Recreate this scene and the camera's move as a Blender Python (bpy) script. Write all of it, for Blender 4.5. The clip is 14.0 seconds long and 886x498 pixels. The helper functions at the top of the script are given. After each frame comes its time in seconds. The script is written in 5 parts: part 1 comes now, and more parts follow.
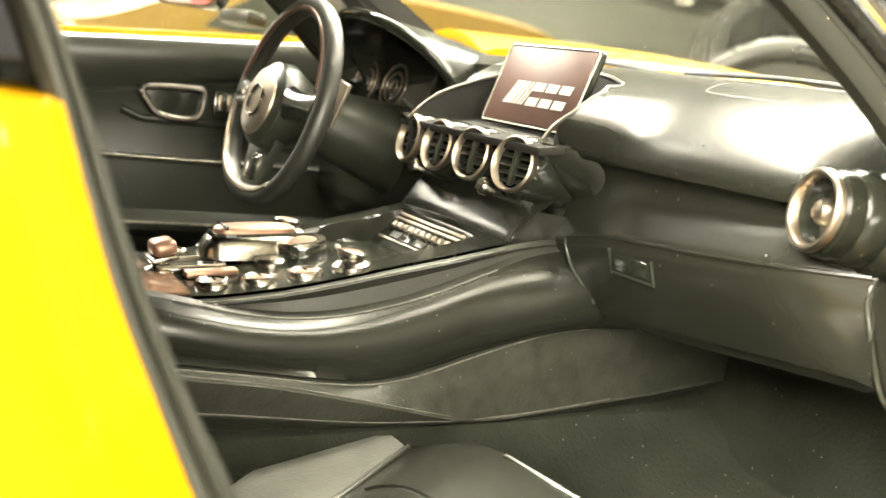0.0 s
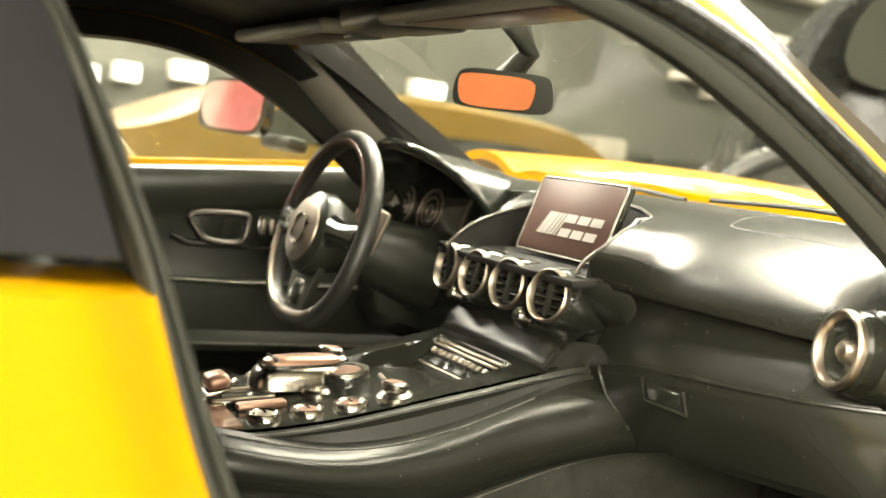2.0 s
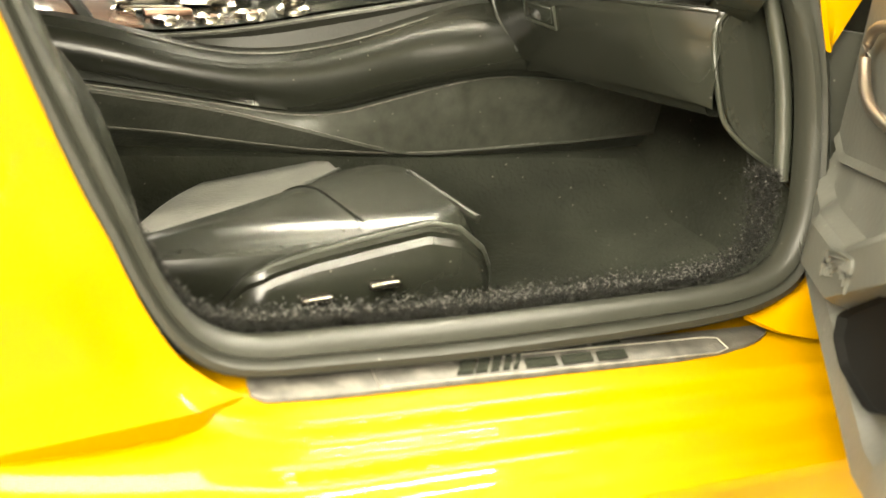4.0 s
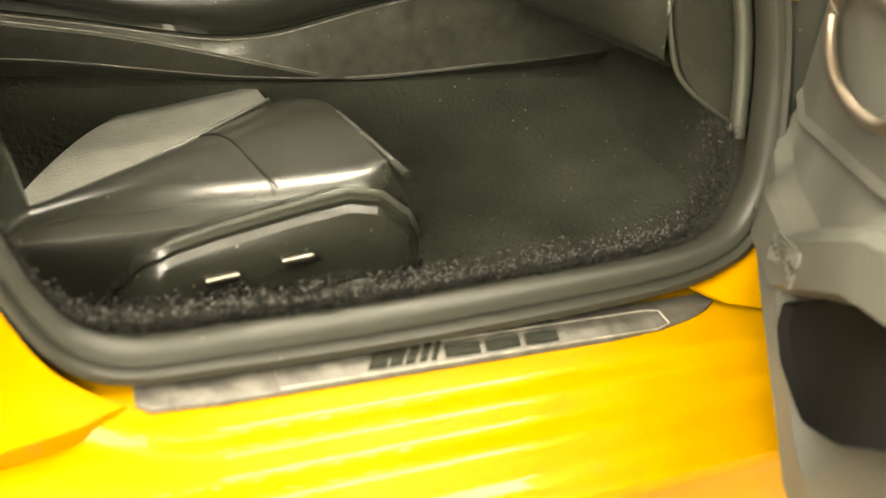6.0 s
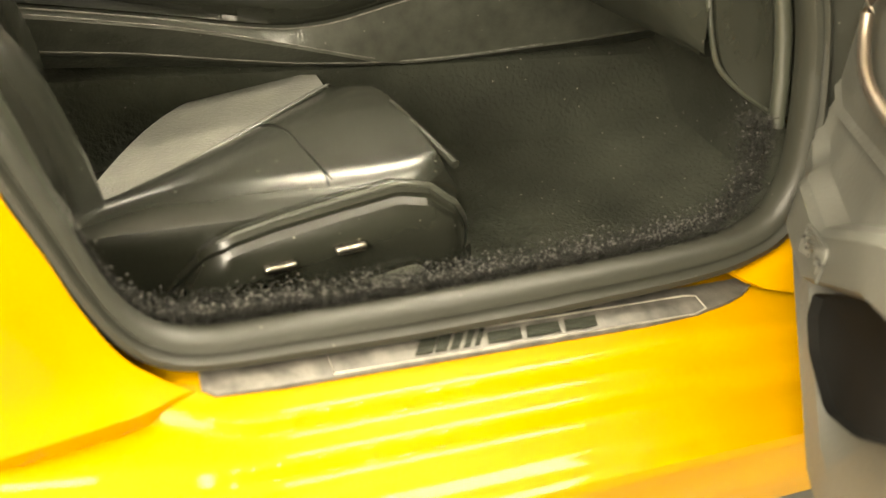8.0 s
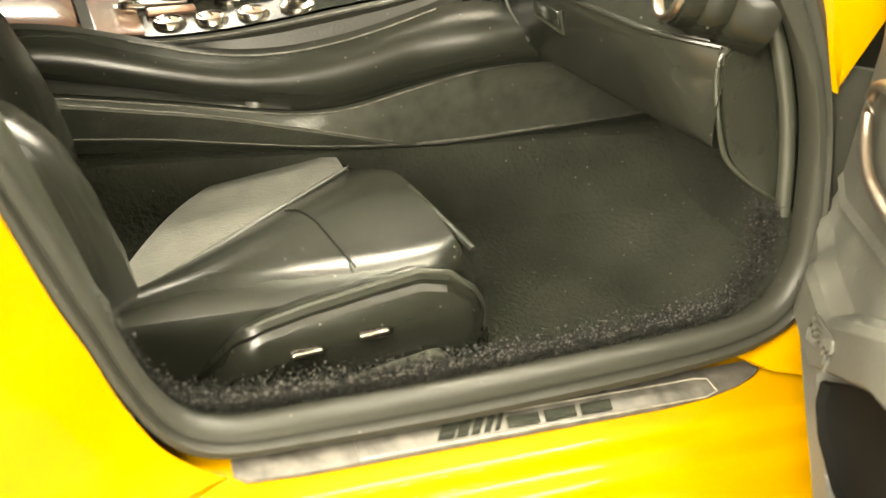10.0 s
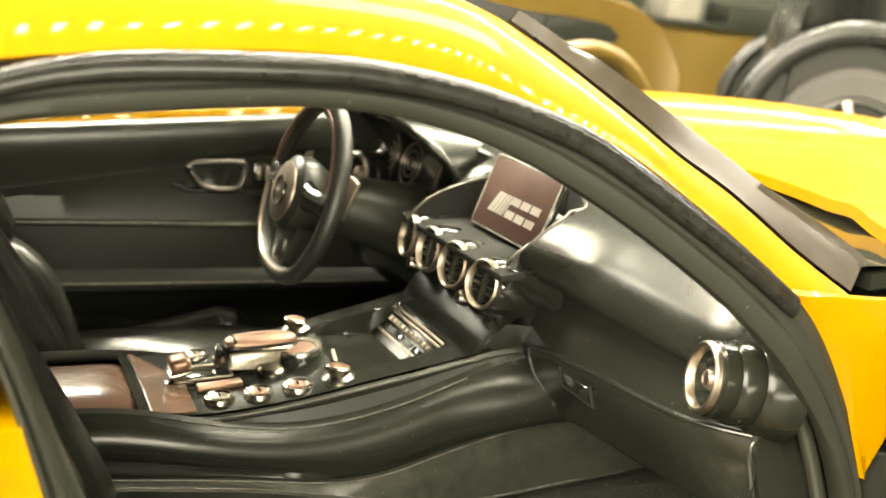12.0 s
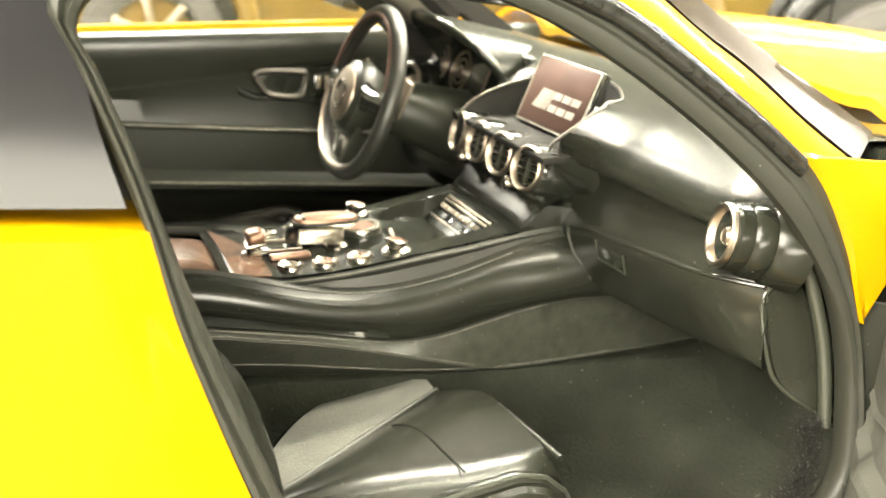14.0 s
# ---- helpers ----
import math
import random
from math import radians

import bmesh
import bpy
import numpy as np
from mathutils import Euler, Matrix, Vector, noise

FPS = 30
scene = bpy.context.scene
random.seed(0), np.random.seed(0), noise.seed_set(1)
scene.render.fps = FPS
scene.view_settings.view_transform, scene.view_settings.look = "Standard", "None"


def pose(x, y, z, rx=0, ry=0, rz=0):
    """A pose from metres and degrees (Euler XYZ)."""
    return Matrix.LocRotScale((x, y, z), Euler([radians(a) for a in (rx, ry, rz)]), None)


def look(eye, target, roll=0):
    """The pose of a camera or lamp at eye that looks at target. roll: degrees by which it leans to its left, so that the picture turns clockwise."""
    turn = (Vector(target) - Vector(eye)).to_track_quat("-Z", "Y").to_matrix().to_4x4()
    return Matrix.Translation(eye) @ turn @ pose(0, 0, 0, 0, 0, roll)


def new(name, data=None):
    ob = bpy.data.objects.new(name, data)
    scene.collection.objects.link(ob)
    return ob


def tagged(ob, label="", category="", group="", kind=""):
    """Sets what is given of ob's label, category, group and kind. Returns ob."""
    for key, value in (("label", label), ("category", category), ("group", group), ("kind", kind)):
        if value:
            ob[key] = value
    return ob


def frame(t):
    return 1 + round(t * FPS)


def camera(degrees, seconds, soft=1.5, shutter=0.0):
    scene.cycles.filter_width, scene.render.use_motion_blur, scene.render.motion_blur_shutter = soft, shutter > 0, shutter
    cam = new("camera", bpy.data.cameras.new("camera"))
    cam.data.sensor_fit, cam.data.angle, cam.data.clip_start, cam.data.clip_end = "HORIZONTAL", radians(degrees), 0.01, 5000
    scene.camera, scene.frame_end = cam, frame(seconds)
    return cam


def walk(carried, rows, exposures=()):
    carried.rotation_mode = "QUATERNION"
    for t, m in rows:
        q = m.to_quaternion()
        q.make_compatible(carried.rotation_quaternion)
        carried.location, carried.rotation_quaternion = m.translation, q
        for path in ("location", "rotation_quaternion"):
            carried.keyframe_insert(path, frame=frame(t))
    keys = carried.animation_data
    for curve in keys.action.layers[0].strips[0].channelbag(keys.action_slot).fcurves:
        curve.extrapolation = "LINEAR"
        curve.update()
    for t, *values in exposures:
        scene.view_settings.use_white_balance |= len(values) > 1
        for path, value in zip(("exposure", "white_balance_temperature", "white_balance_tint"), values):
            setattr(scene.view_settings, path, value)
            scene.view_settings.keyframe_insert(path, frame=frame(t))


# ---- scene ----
S = 1 / 18         # size of the model against the real car; lengths below are those of the real car
cam = camera(46.0, 14.0)
PATH = [
    (0, (-0.768, -1.226, 0.926), (0.281, 0.444, 0.597), 8.0),
    (0.5, (-0.783, -1.229, 0.95), (0.247, 0.468, 0.701), 7.4),
    (1, (-0.798, -1.234, 0.964), (0.22, 0.475, 0.758), 7.4),
    (1.5, (-0.809, -1.239, 0.98), (0.197, 0.482, 0.82), 7.1),
    (2, (-0.815, -1.264, 0.984), (0.179, 0.463, 0.819), 7.2),
    (2.5, (-0.802, -1.356, 0.976), (0.149, 0.378, 0.679), 7.8),
    (3, (-0.763, -1.43, 0.948), (0.149, 0.285, 0.471), 8.4),
    (3.5, (-0.725, -1.472, 0.913), (0.191, 0.198, 0.302), 9.1),
    (3.7, (-0.703, -1.488, 0.899), (0.215, 0.167, 0.25), 8.9),
    (5.8, (-0.577, -1.428, 0.967), (0.305, 0.118, 0.056), 9.0),
    (6, (-0.568, -1.398, 0.983), (0.341, 0.108, 0.033), 10.0),
    (6.5, (-0.57, -1.356, 0.992), (0.347, 0.102, -0.025), 11.4),
    (7, (-0.568, -1.401, 1.027), (0.3, 0.083, 0.004), 10.0),
    (7.5, (-0.567, -1.421, 1.043), (0.241, 0.079, -0.004), 8.8),
    (9.8, (-0.571, -1.449, 1.087), (0.181, 0.082, 0.043), 7.4),
    (10, (-0.595, -1.435, 1.099), (0.189, 0.127, 0.127), 7.8),
    (10.5, (-0.628, -1.411, 1.142), (0.193, 0.215, 0.315), 7.7),
    (11, (-0.665, -1.401, 1.183), (0.187, 0.274, 0.499), 7.3),
    (11.5, (-0.7, -1.399, 1.223), (0.171, 0.32, 0.689), 7.0),
    (12, (-0.708, -1.412, 1.231), (0.163, 0.323, 0.75), 6.9),
    (12.5, (-0.709, -1.426, 1.221), (0.149, 0.311, 0.725), 6.9),
    (13, (-0.714, -1.442, 1.201), (0.134, 0.282, 0.646), 7.0),
    (13.5, (-0.737, -1.516, 1.177), (0.085, 0.207, 0.583), 6.9),
    (14, (-0.784, -1.577, 1.175), (0.01, 0.162, 0.59), 6.7),
]
walk(cam, [(t, look(Vector(eye) * S, Vector(target) * S, roll)) for t, eye, target, roll in PATH],
     exposures=[(0.0, 2.17, 6700, 12), (1.0, 1.82, 6700, 12), (2.0, 1.57, 6700, 12), (3.0, 1.82, 6900, 13), (3.5, 2.02, 6900, 12), (6.0, 1.72, 7200, 14), (7.5, 1.67, 7300, 15), (10.0, 1.97, 7100, 13),
                (10.5, 2.72, 6700, 13), (11.0, 2.47, 6700, 13), (11.5, 2.02, 6800, 12), (12.0, 1.42, 7000, 11), (13.0, 1.72, 6800, 11), (13.5, 1.87, 6700, 12), (14.0, 2.12, 6600, 12)])
cam.data.dof.use_dof = True
cam.data.dof.focus_distance = 1.27 * S
cam.data.dof.aperture_fstop = 74.0

# ---- light: a shop interior with ceiling panels and a row of small lamps over the display ----
world = bpy.data.worlds.new("world")
scene.world = world
world.use_nodes = True
world.node_tree.nodes["Background"].inputs[0].default_value = (1.0, 0.93, 0.82, 1)
world.node_tree.nodes["Background"].inputs[1].default_value = 0.25


def area_lamp(name, eye, target, sx, sy, watts, colour):
    data = bpy.data.lights.new(name, "AREA")
    data.shape, data.size, data.size_y, data.energy, data.color = "RECTANGLE", sx * S, sy * S, watts, colour
    ob = new(name, data)
    ob.matrix_world = look(Vector(eye) * S, Vector(target) * S)
    return ob


area_lamp("shop_window_lamp", (-10.0, -6.5, 7.6), (0, 0, 0.6), 10.0, 7.0, 9.5, (1.0, 0.96, 0.8))
# broad low fill, added to brighten sill and cabin; no known lamp stands there
area_lamp("front_fill_lamp", (-2.0, -13.0, 2.5), (0, 0, 0.8), 12.0, 3.0, 3.6, (1.0, 0.96, 0.8))
area_lamp("ceiling_panel_lamp", (4.0, 0.0, 9.0), (0, 0, 0.6), 2.0, 5.0, 2.0, (1.0, 0.97, 0.8))
area_lamp("back_panel_lamp", (-3.5, 14.5, 9.6), (0, 0, 0.6), 11.0, 4.5, 6.8, (1.0, 0.98, 0.86))

# ---- helpers ----


def V(*a):
    return Vector(a)


def spline(pts, n, closed=False):
    """n points evenly along a smooth curve through pts."""
    p = [np.array(q, float) for q in pts]
    m = len(p)
    fine = []
    for i in range(m if closed else m - 1):
        a = p[(i - 1) % m] if closed or i > 0 else 2 * p[0] - p[1]
        b, c = p[i], p[(i + 1) % m]
        d = p[(i + 2) % m] if closed or i + 2 < m else 2 * p[-1] - p[-2]
        for t in np.linspace(0, 1, 12, endpoint=False):
            fine.append(0.5 * (2 * b + (c - a) * t + (2 * a - 5 * b + 4 * c - d) * t * t + (3 * b - a - 3 * c + d) * t ** 3))
    fine.append(p[0] if closed else p[-1])
    fine = np.array(fine)
    s = np.r_[0, np.cumsum(np.linalg.norm(np.diff(fine, axis=0), axis=1))]
    at = np.linspace(0, s[-1], n, endpoint=not closed)
    return [Vector([float(np.interp(u, s, fine[:, k])) for k in range(fine.shape[1])]) for u in at]


def grid(rows, closed_u=False, closed_v=False, bm=None):
    """A sheet of quads through rows of points."""
    bm = bm or bmesh.new()
    vs = [[bm.verts.new(p) for p in row] for row in rows]
    nu, nv = len(vs), len(vs[0])
    for i in range(nu if closed_u else nu - 1):
        for j in range(nv if closed_v else nv - 1):
            q = [vs[i][j], vs[(i + 1) % nu][j], vs[(i + 1) % nu][(j + 1) % nv], vs[i][(j + 1) % nv]]
            bm.faces.new(q)
    return bm


def thick(bm, t):
    """Gives a sheet thickness: a second face t behind it, closed along the rim."""
    bmesh.ops.recalc_face_normals(bm, faces=bm.faces)
    bm.normal_update()
    rim = [e for e in bm.edges if len(e.link_faces) == 1]
    faces = bm.faces[:]
    back = {v: bm.verts.new(v.co - v.normal * t) for v in bm.verts[:]}
    for f in faces:
        bm.faces.new([back[v] for v in reversed(f.verts)])
    for e in rim:
        bm.faces.new([e.verts[0], e.verts[1], back[e.verts[1]], back[e.verts[0]]])
    return bm


def tube(path, r, seg=10, closed=False, bm=None, squash=1.0, caps=True):
    """A round bar along a path; r may be a number or a list."""
    bm = bm or bmesh.new()
    n = len(path)
    rows = []
    up = V(0, 0, 1)
    for i, p in enumerate(path):
        a = path[(i - 1) % n] if closed or i > 0 else path[0]
        b = path[(i + 1) % n] if closed or i < n - 1 else path[-1]
        d = (b - a).normalized()
        side = d.cross(up)
        side = side.normalized() if side.length > 1e-4 else V(1, 0, 0)
        top = side.cross(d).normalized()
        rr = r[i] if isinstance(r, (list, tuple)) else r
        rows.append([p + rr * (math.cos(t) * side + squash * math.sin(t) * top) for t in np.linspace(0, 2 * math.pi, seg, endpoint=False)])
    vs = [[bm.verts.new(q) for q in row] for row in rows]
    for i in range(n if closed else n - 1):
        for j in range(seg):
            bm.faces.new([vs[i][j], vs[i][(j + 1) % seg], vs[(i + 1) % n][(j + 1) % seg], vs[(i + 1) % n][j]])
    if caps and not closed:
        bm.faces.new(vs[0][::-1])
        bm.faces.new(vs[-1])
    return bm


def lathe(profile, m, seg=32, bm=None):
    """Turns (radius, height) pairs round the z axis of the pose m."""
    bm = bm or bmesh.new()
    rows = []
    for r, h in profile:
        rows.append([m @ V(max(r, 1e-5) * math.cos(t), max(r, 1e-5) * math.sin(t), h) for t in np.linspace(0, 2 * math.pi, seg, endpoint=False)])
    return grid(rows, closed_v=True, bm=bm)


def slab(m, sx, sy, sz, bevel=0.0, seg=2, bm=None):
    """A box with rounded edges about the pose m."""
    mine = bmesh.new()
    bmesh.ops.create_cube(mine, size=1.0)
    bmesh.ops.scale(mine, vec=(sx, sy, sz), verts=mine.verts)
    if bevel:
        bmesh.ops.bevel(mine, geom=mine.edges[:], offset=bevel, segments=seg, profile=0.5, affect="EDGES")
    bmesh.ops.transform(mine, matrix=m, verts=mine.verts)
    if bm is None:
        return mine
    me = bpy.data.meshes.new("tmp")
    mine.to_mesh(me)
    mine.free()
    bm.from_mesh(me)
    bpy.data.meshes.remove(me)
    return bm


def prism(outline, m, depth, bevel=0.0, bm=None):
    """A flat outline (x, y) in the pose m, drawn out along its z."""
    mine = bmesh.new()
    f = mine.faces.new([mine.verts.new((x, y, 0)) for x, y in outline])
    ex = bmesh.ops.extrude_face_region(mine, geom=[f])
    bmesh.ops.translate(mine, vec=(0, 0, depth), verts=[v for v in ex["geom"] if isinstance(v, bmesh.types.BMVert)])
    bmesh.ops.recalc_face_normals(mine, faces=mine.faces)
    if bevel:
        top = [e for e in mine.edges if all(abs(v.co.z - depth) < 1e-6 for v in e.verts)]
        bmesh.ops.bevel(mine, geom=top, offset=bevel, segments=2, profile=0.5, affect="EDGES")
    bmesh.ops.transform(mine, matrix=m, verts=mine.verts)
    if bm is None:
        return mine
    me = bpy.data.meshes.new("tmp")
    mine.to_mesh(me)
    mine.free()
    bm.from_mesh(me)
    bpy.data.meshes.remove(me)
    return bm


def part(name, bm, material, parent=None, label="", sharp=38, fix=True):
    """Links a bmesh, in the lengths of the real car, as one mesh object at the model's size."""
    if fix:
        bmesh.ops.recalc_face_normals(bm, faces=bm.faces)
    for f in bm.faces:
        f.smooth = True
    for e in bm.edges:
        if len(e.link_faces) == 2 and e.calc_face_angle(0) > radians(sharp):
            e.smooth = False
    bmesh.ops.scale(bm, vec=(S, S, S), verts=bm.verts)
    me = bpy.data.meshes.new(name)
    bm.to_mesh(me)
    bm.free()
    for mat in material if isinstance(material, (list, tuple)) else [material]:
        me.materials.append(mat)
    ob = new(name, me)
    if parent:
        ob.parent = parent
    if label:
        ob["label"] = label
    return ob


def thing(name, label, category, kind="", group=""):
    return tagged(new(name), label, category, group, kind)


def lerp(x, xs, ys):
    return float(np.interp(x, xs, ys))


def facing(at, towards, up=(0, 0, 1)):
    """A pose at a place whose z axis looks towards a direction and whose y axis points up."""
    z = Vector(towards).normalized()
    x = Vector(up).cross(z).normalized()
    y = z.cross(x)
    m = Matrix((x, y, z)).transposed().to_4x4()
    return Matrix.Translation(at) @ m


# ---- materials ----


def material(name, colour, rough=0.5, metal=0.0, coat=0.0, vary=0.15, grain=0.0, grain_size=0.004, stain_size=0.12, spec=0.5, rough_vary=0.12, sheen=0.0, dust=0.0):
    """Two scales of variation, in lengths of the real car: broad smears, and a fine grain in relief."""
    mat = bpy.data.materials.new(name)
    mat.use_nodes = True
    nt = mat.node_tree
    b = nt.nodes["Principled BSDF"]
    b.inputs["Metallic"].default_value = metal
    b.inputs["Coat Weight"].default_value = coat
    b.inputs["Coat Roughness"].default_value = 0.012
    b.inputs["Specular IOR Level"].default_value = spec
    b.inputs["Sheen Weight"].default_value = sheen
    co = nt.nodes.new("ShaderNodeTexCoord")
    broad = nt.nodes.new("ShaderNodeTexNoise")
    broad.inputs["Scale"].default_value = 1 / (stain_size * S)
    broad.inputs["Detail"].default_value = 6
    nt.links.new(co.outputs["Object"], broad.inputs["Vector"])
    ramp = nt.nodes.new("ShaderNodeMapRange")
    ramp.inputs["From Min"].default_value, ramp.inputs["From Max"].default_value = 0.3, 0.7
    ramp.inputs["To Min"].default_value, ramp.inputs["To Max"].default_value = 1 - vary, 1 + vary
    nt.links.new(broad.outputs["Fac"], ramp.inputs["Value"])
    mul = nt.nodes.new("ShaderNodeVectorMath")
    mul.operation = "SCALE"
    mul.inputs[0].default_value = colour
    nt.links.new(ramp.outputs["Result"], mul.inputs["Scale"])
    if dust:
        fleck = nt.nodes.new("ShaderNodeTexVoronoi")
        fleck.inputs["Scale"].default_value = 1 / (0.022 * S)
        nt.links.new(co.outputs["Object"], fleck.inputs["Vector"])
        near = nt.nodes.new("ShaderNodeMapRange")
        near.inputs["From Min"].default_value, near.inputs["From Max"].default_value = 0.03, 0.075
        near.inputs["To Min"].default_value, near.inputs["To Max"].default_value = dust, 0.0
        nt.links.new(fleck.outputs["Distance"], near.inputs["Value"])
        blend = nt.nodes.new("ShaderNodeMix")
        blend.data_type = "RGBA"
        blend.inputs["B"].default_value = (0.45, 0.43, 0.36, 1)
        nt.links.new(near.outputs["Result"], blend.inputs["Factor"])
        nt.links.new(mul.outputs["Vector"], blend.inputs["A"])
        nt.links.new(blend.outputs["Result"], b.inputs["Base Color"])
    else:
        nt.links.new(mul.outputs["Vector"], b.inputs["Base Color"])
    rr = nt.nodes.new("ShaderNodeMapRange")
    rr.inputs["From Min"].default_value, rr.inputs["From Max"].default_value = 0.3, 0.7
    rr.inputs["To Min"].default_value, rr.inputs["To Max"].default_value = max(rough - rough_vary, 0.02), min(rough + rough_vary, 1)
    nt.links.new(broad.outputs["Fac"], rr.inputs["Value"])
    nt.links.new(rr.outputs["Result"], b.inputs["Roughness"])
    if grain:
        fine = nt.nodes.new("ShaderNodeTexNoise")
        fine.inputs["Scale"].default_value = 1 / (grain_size * S)
        fine.inputs["Detail"].default_value = 3
        nt.links.new(co.outputs["Object"], fine.inputs["Vector"])
        bump = nt.nodes.new("ShaderNodeBump")
        bump.inputs["Strength"].default_value = grain
        bump.inputs["Distance"].default_value = grain_size * S * 0.5
        nt.links.new(fine.outputs["Fac"], bump.inputs["Height"])
        nt.links.new(bump.outputs["Normal"], b.inputs["Normal"])
    return mat


def glass(name, tint, rough=0.02, flecks=0.0):
    """Thin clear plastic: see-through with a glossy face."""
    mat = bpy.data.materials.new(name)
    mat.use_nodes = True
    nt = mat.node_tree
    nt.nodes.remove(nt.nodes["Principled BSDF"])
    out = nt.nodes["Material Output"]
    clear = nt.nodes.new("ShaderNodeBsdfTransparent")
    clear.inputs["Color"].default_value = tint
    gloss = nt.nodes.new("ShaderNodeBsdfGlossy")
    gloss.inputs["Roughness"].default_value = rough
    layer = nt.nodes.new("ShaderNodeLayerWeight")
    layer.inputs["Blend"].default_value = 0.5
    power = nt.nodes.new("ShaderNodeMath")
    power.operation = "POWER"
    power.inputs[1].default_value = 5.0
    nt.links.new(layer.outputs["Facing"], power.inputs[0])
    fres = nt.nodes.new("ShaderNodeMapRange")
    fres.inputs["To Min"].default_value, fres.inputs["To Max"].default_value = 0.04, 0.8
    nt.links.new(power.outputs[0], fres.inputs["Value"])
    mix = nt.nodes.new("ShaderNodeMixShader")
    nt.links.new(fres.outputs["Result"], mix.inputs[0])
    nt.links.new(clear.outputs[0], mix.inputs[1])
    nt.links.new(gloss.outputs[0], mix.inputs[2])
    dust = nt.nodes.new("ShaderNodeBsdfDiffuse")
    dust.inputs["Color"].default_value = (0.6, 0.58, 0.5, 1)
    co = nt.nodes.new("ShaderNodeTexCoord")
    specks = nt.nodes.new("ShaderNodeTexNoise")
    specks.inputs["Scale"].default_value = 1 / (0.02 * S)
    specks.inputs["Detail"].default_value = 5
    nt.links.new(co.outputs["Object"], specks.inputs["Vector"])
    cut = nt.nodes.new("ShaderNodeMapRange")
    cut.inputs["From Min"].default_value, cut.inputs["From Max"].default_value = 0.5, 0.85
    cut.inputs["To Min"].default_value, cut.inputs["To Max"].default_value = 0.015, 0.12
    nt.links.new(specks.outputs["Fac"], cut.inputs["Value"])
    mix2 = nt.nodes.new("ShaderNodeMixShader")
    nt.links.new(cut.outputs["Result"], mix2.inputs[0])
    nt.links.new(mix.outputs[0], mix2.inputs[1])
    nt.links.new(dust.outputs[0], mix2.inputs[2])
    dots = nt.nodes.new("ShaderNodeTexVoronoi")
    dots.inputs["Scale"].default_value = 1 / (0.035 * S)
    nt.links.new(co.outputs["Object"], dots.inputs["Vector"])
    small = nt.nodes.new("ShaderNodeMath")
    small.operation = "LESS_THAN"
    small.inputs[1].default_value = 0.035
    nt.links.new(dots.outputs["Distance"], small.inputs[0])
    weak = nt.nodes.new("ShaderNodeMath")
    weak.operation = "MULTIPLY"
    weak.inputs[1].default_value = flecks
    nt.links.new(small.outputs[0], weak.inputs[0])
    mix3 = nt.nodes.new("ShaderNodeMixShader")
    nt.links.new(weak.outputs[0], mix3.inputs[0])
    nt.links.new(mix2.outputs[0], mix3.inputs[1])
    nt.links.new(dust.outputs[0], mix3.inputs[2])
    nt.links.new(mix3.outputs[0], out.inputs[0])
    return mat


def glow(name, colour, strength):
    mat = bpy.data.materials.new(name)
    mat.use_nodes = True
    b = mat.node_tree.nodes["Principled BSDF"]
    b.inputs["Base Color"].default_value = (*colour, 1)
    b.inputs["Emission Color"].default_value = (*colour, 1)
    b.inputs["Emission Strength"].default_value = strength
    return mat


YELLOW = material("yellow_paint", (0.25, 0.126, 0.0003), 0.45, 0, 0.2, 0.04, stain_size=0.4, rough_vary=0.03, spec=0.04)
SATIN = material("satin_black_plastic", (0.02, 0.0218, 0.0155), 0.34, grain=0.03, grain_size=0.01, vary=0.05, rough_vary=0.015, dust=0.14)
LEATHER = material("black_moulded_leather", (0.0125, 0.0133, 0.0098), 0.25, spec=0.38, grain=0.05, grain_size=0.008, vary=0.06, rough_vary=0.02, dust=0.14)
PANEL = material("scuffed_black_plastic", (0.028, 0.0298, 0.0225), 0.38, grain=0.25, grain_size=0.006, vary=0.3, stain_size=0.02, rough_vary=0.08, dust=0.2)
GRAINED = material("grained_black_plastic", (0.018, 0.0185, 0.014), 0.4, grain=0.22, grain_size=0.005, vary=0.05, rough_vary=0.015, dust=0.14)
GLOSS = material("gloss_black", (0.015, 0.0165, 0.0125), 0.12, coat=0.6, vary=0.05, rough_vary=0.015, dust=0.14)
RUBBER = material("black_rubber", (0.0165, 0.0172, 0.013), 0.45, grain=0.08, grain_size=0.004, vary=0.05, spec=0.22, rough_vary=0.015, dust=0.14)
CHROME = material("bright_chrome", (0.3, 0.275, 0.23), 0.24, 1.0, vary=0.08, rough_vary=0.04)
SILVER = material("satin_silver", (0.32, 0.275, 0.22), 0.4, 1.0, vary=0.1, rough_vary=0.08)
COPPER = material("copper_brown_metal", (0.25, 0.15, 0.105), 0.4, 0.8, vary=0.12, stain_size=0.03, rough_vary=0.05)
HUBFACE = material("brownish_steel", (0.26, 0.22, 0.175), 0.35, 0.9, vary=0.15, stain_size=0.03)
BROWN = material("brown_lacquer", (0.13, 0.075, 0.05), 0.22, coat=0.7, vary=0.12, rough_vary=0.04)
SCUFF = material("scuffed_edge", (0.11, 0.106, 0.092), 0.45, 0.2, vary=0.5, stain_size=0.012)
DECK = material("console_lacquer", (0.01, 0.0107, 0.0078), 0.2, spec=0.22, vary=0.05, rough_vary=0.03, dust=0.14)
WORN = material("worn_bright_edge", (0.3, 0.285, 0.24), 0.4, 0.6, vary=0.4, stain_size=0.02)
GUNMETAL = material("dark_chrome", (0.1, 0.092, 0.08), 0.36, 1.0, vary=0.15, rough_vary=0.05)
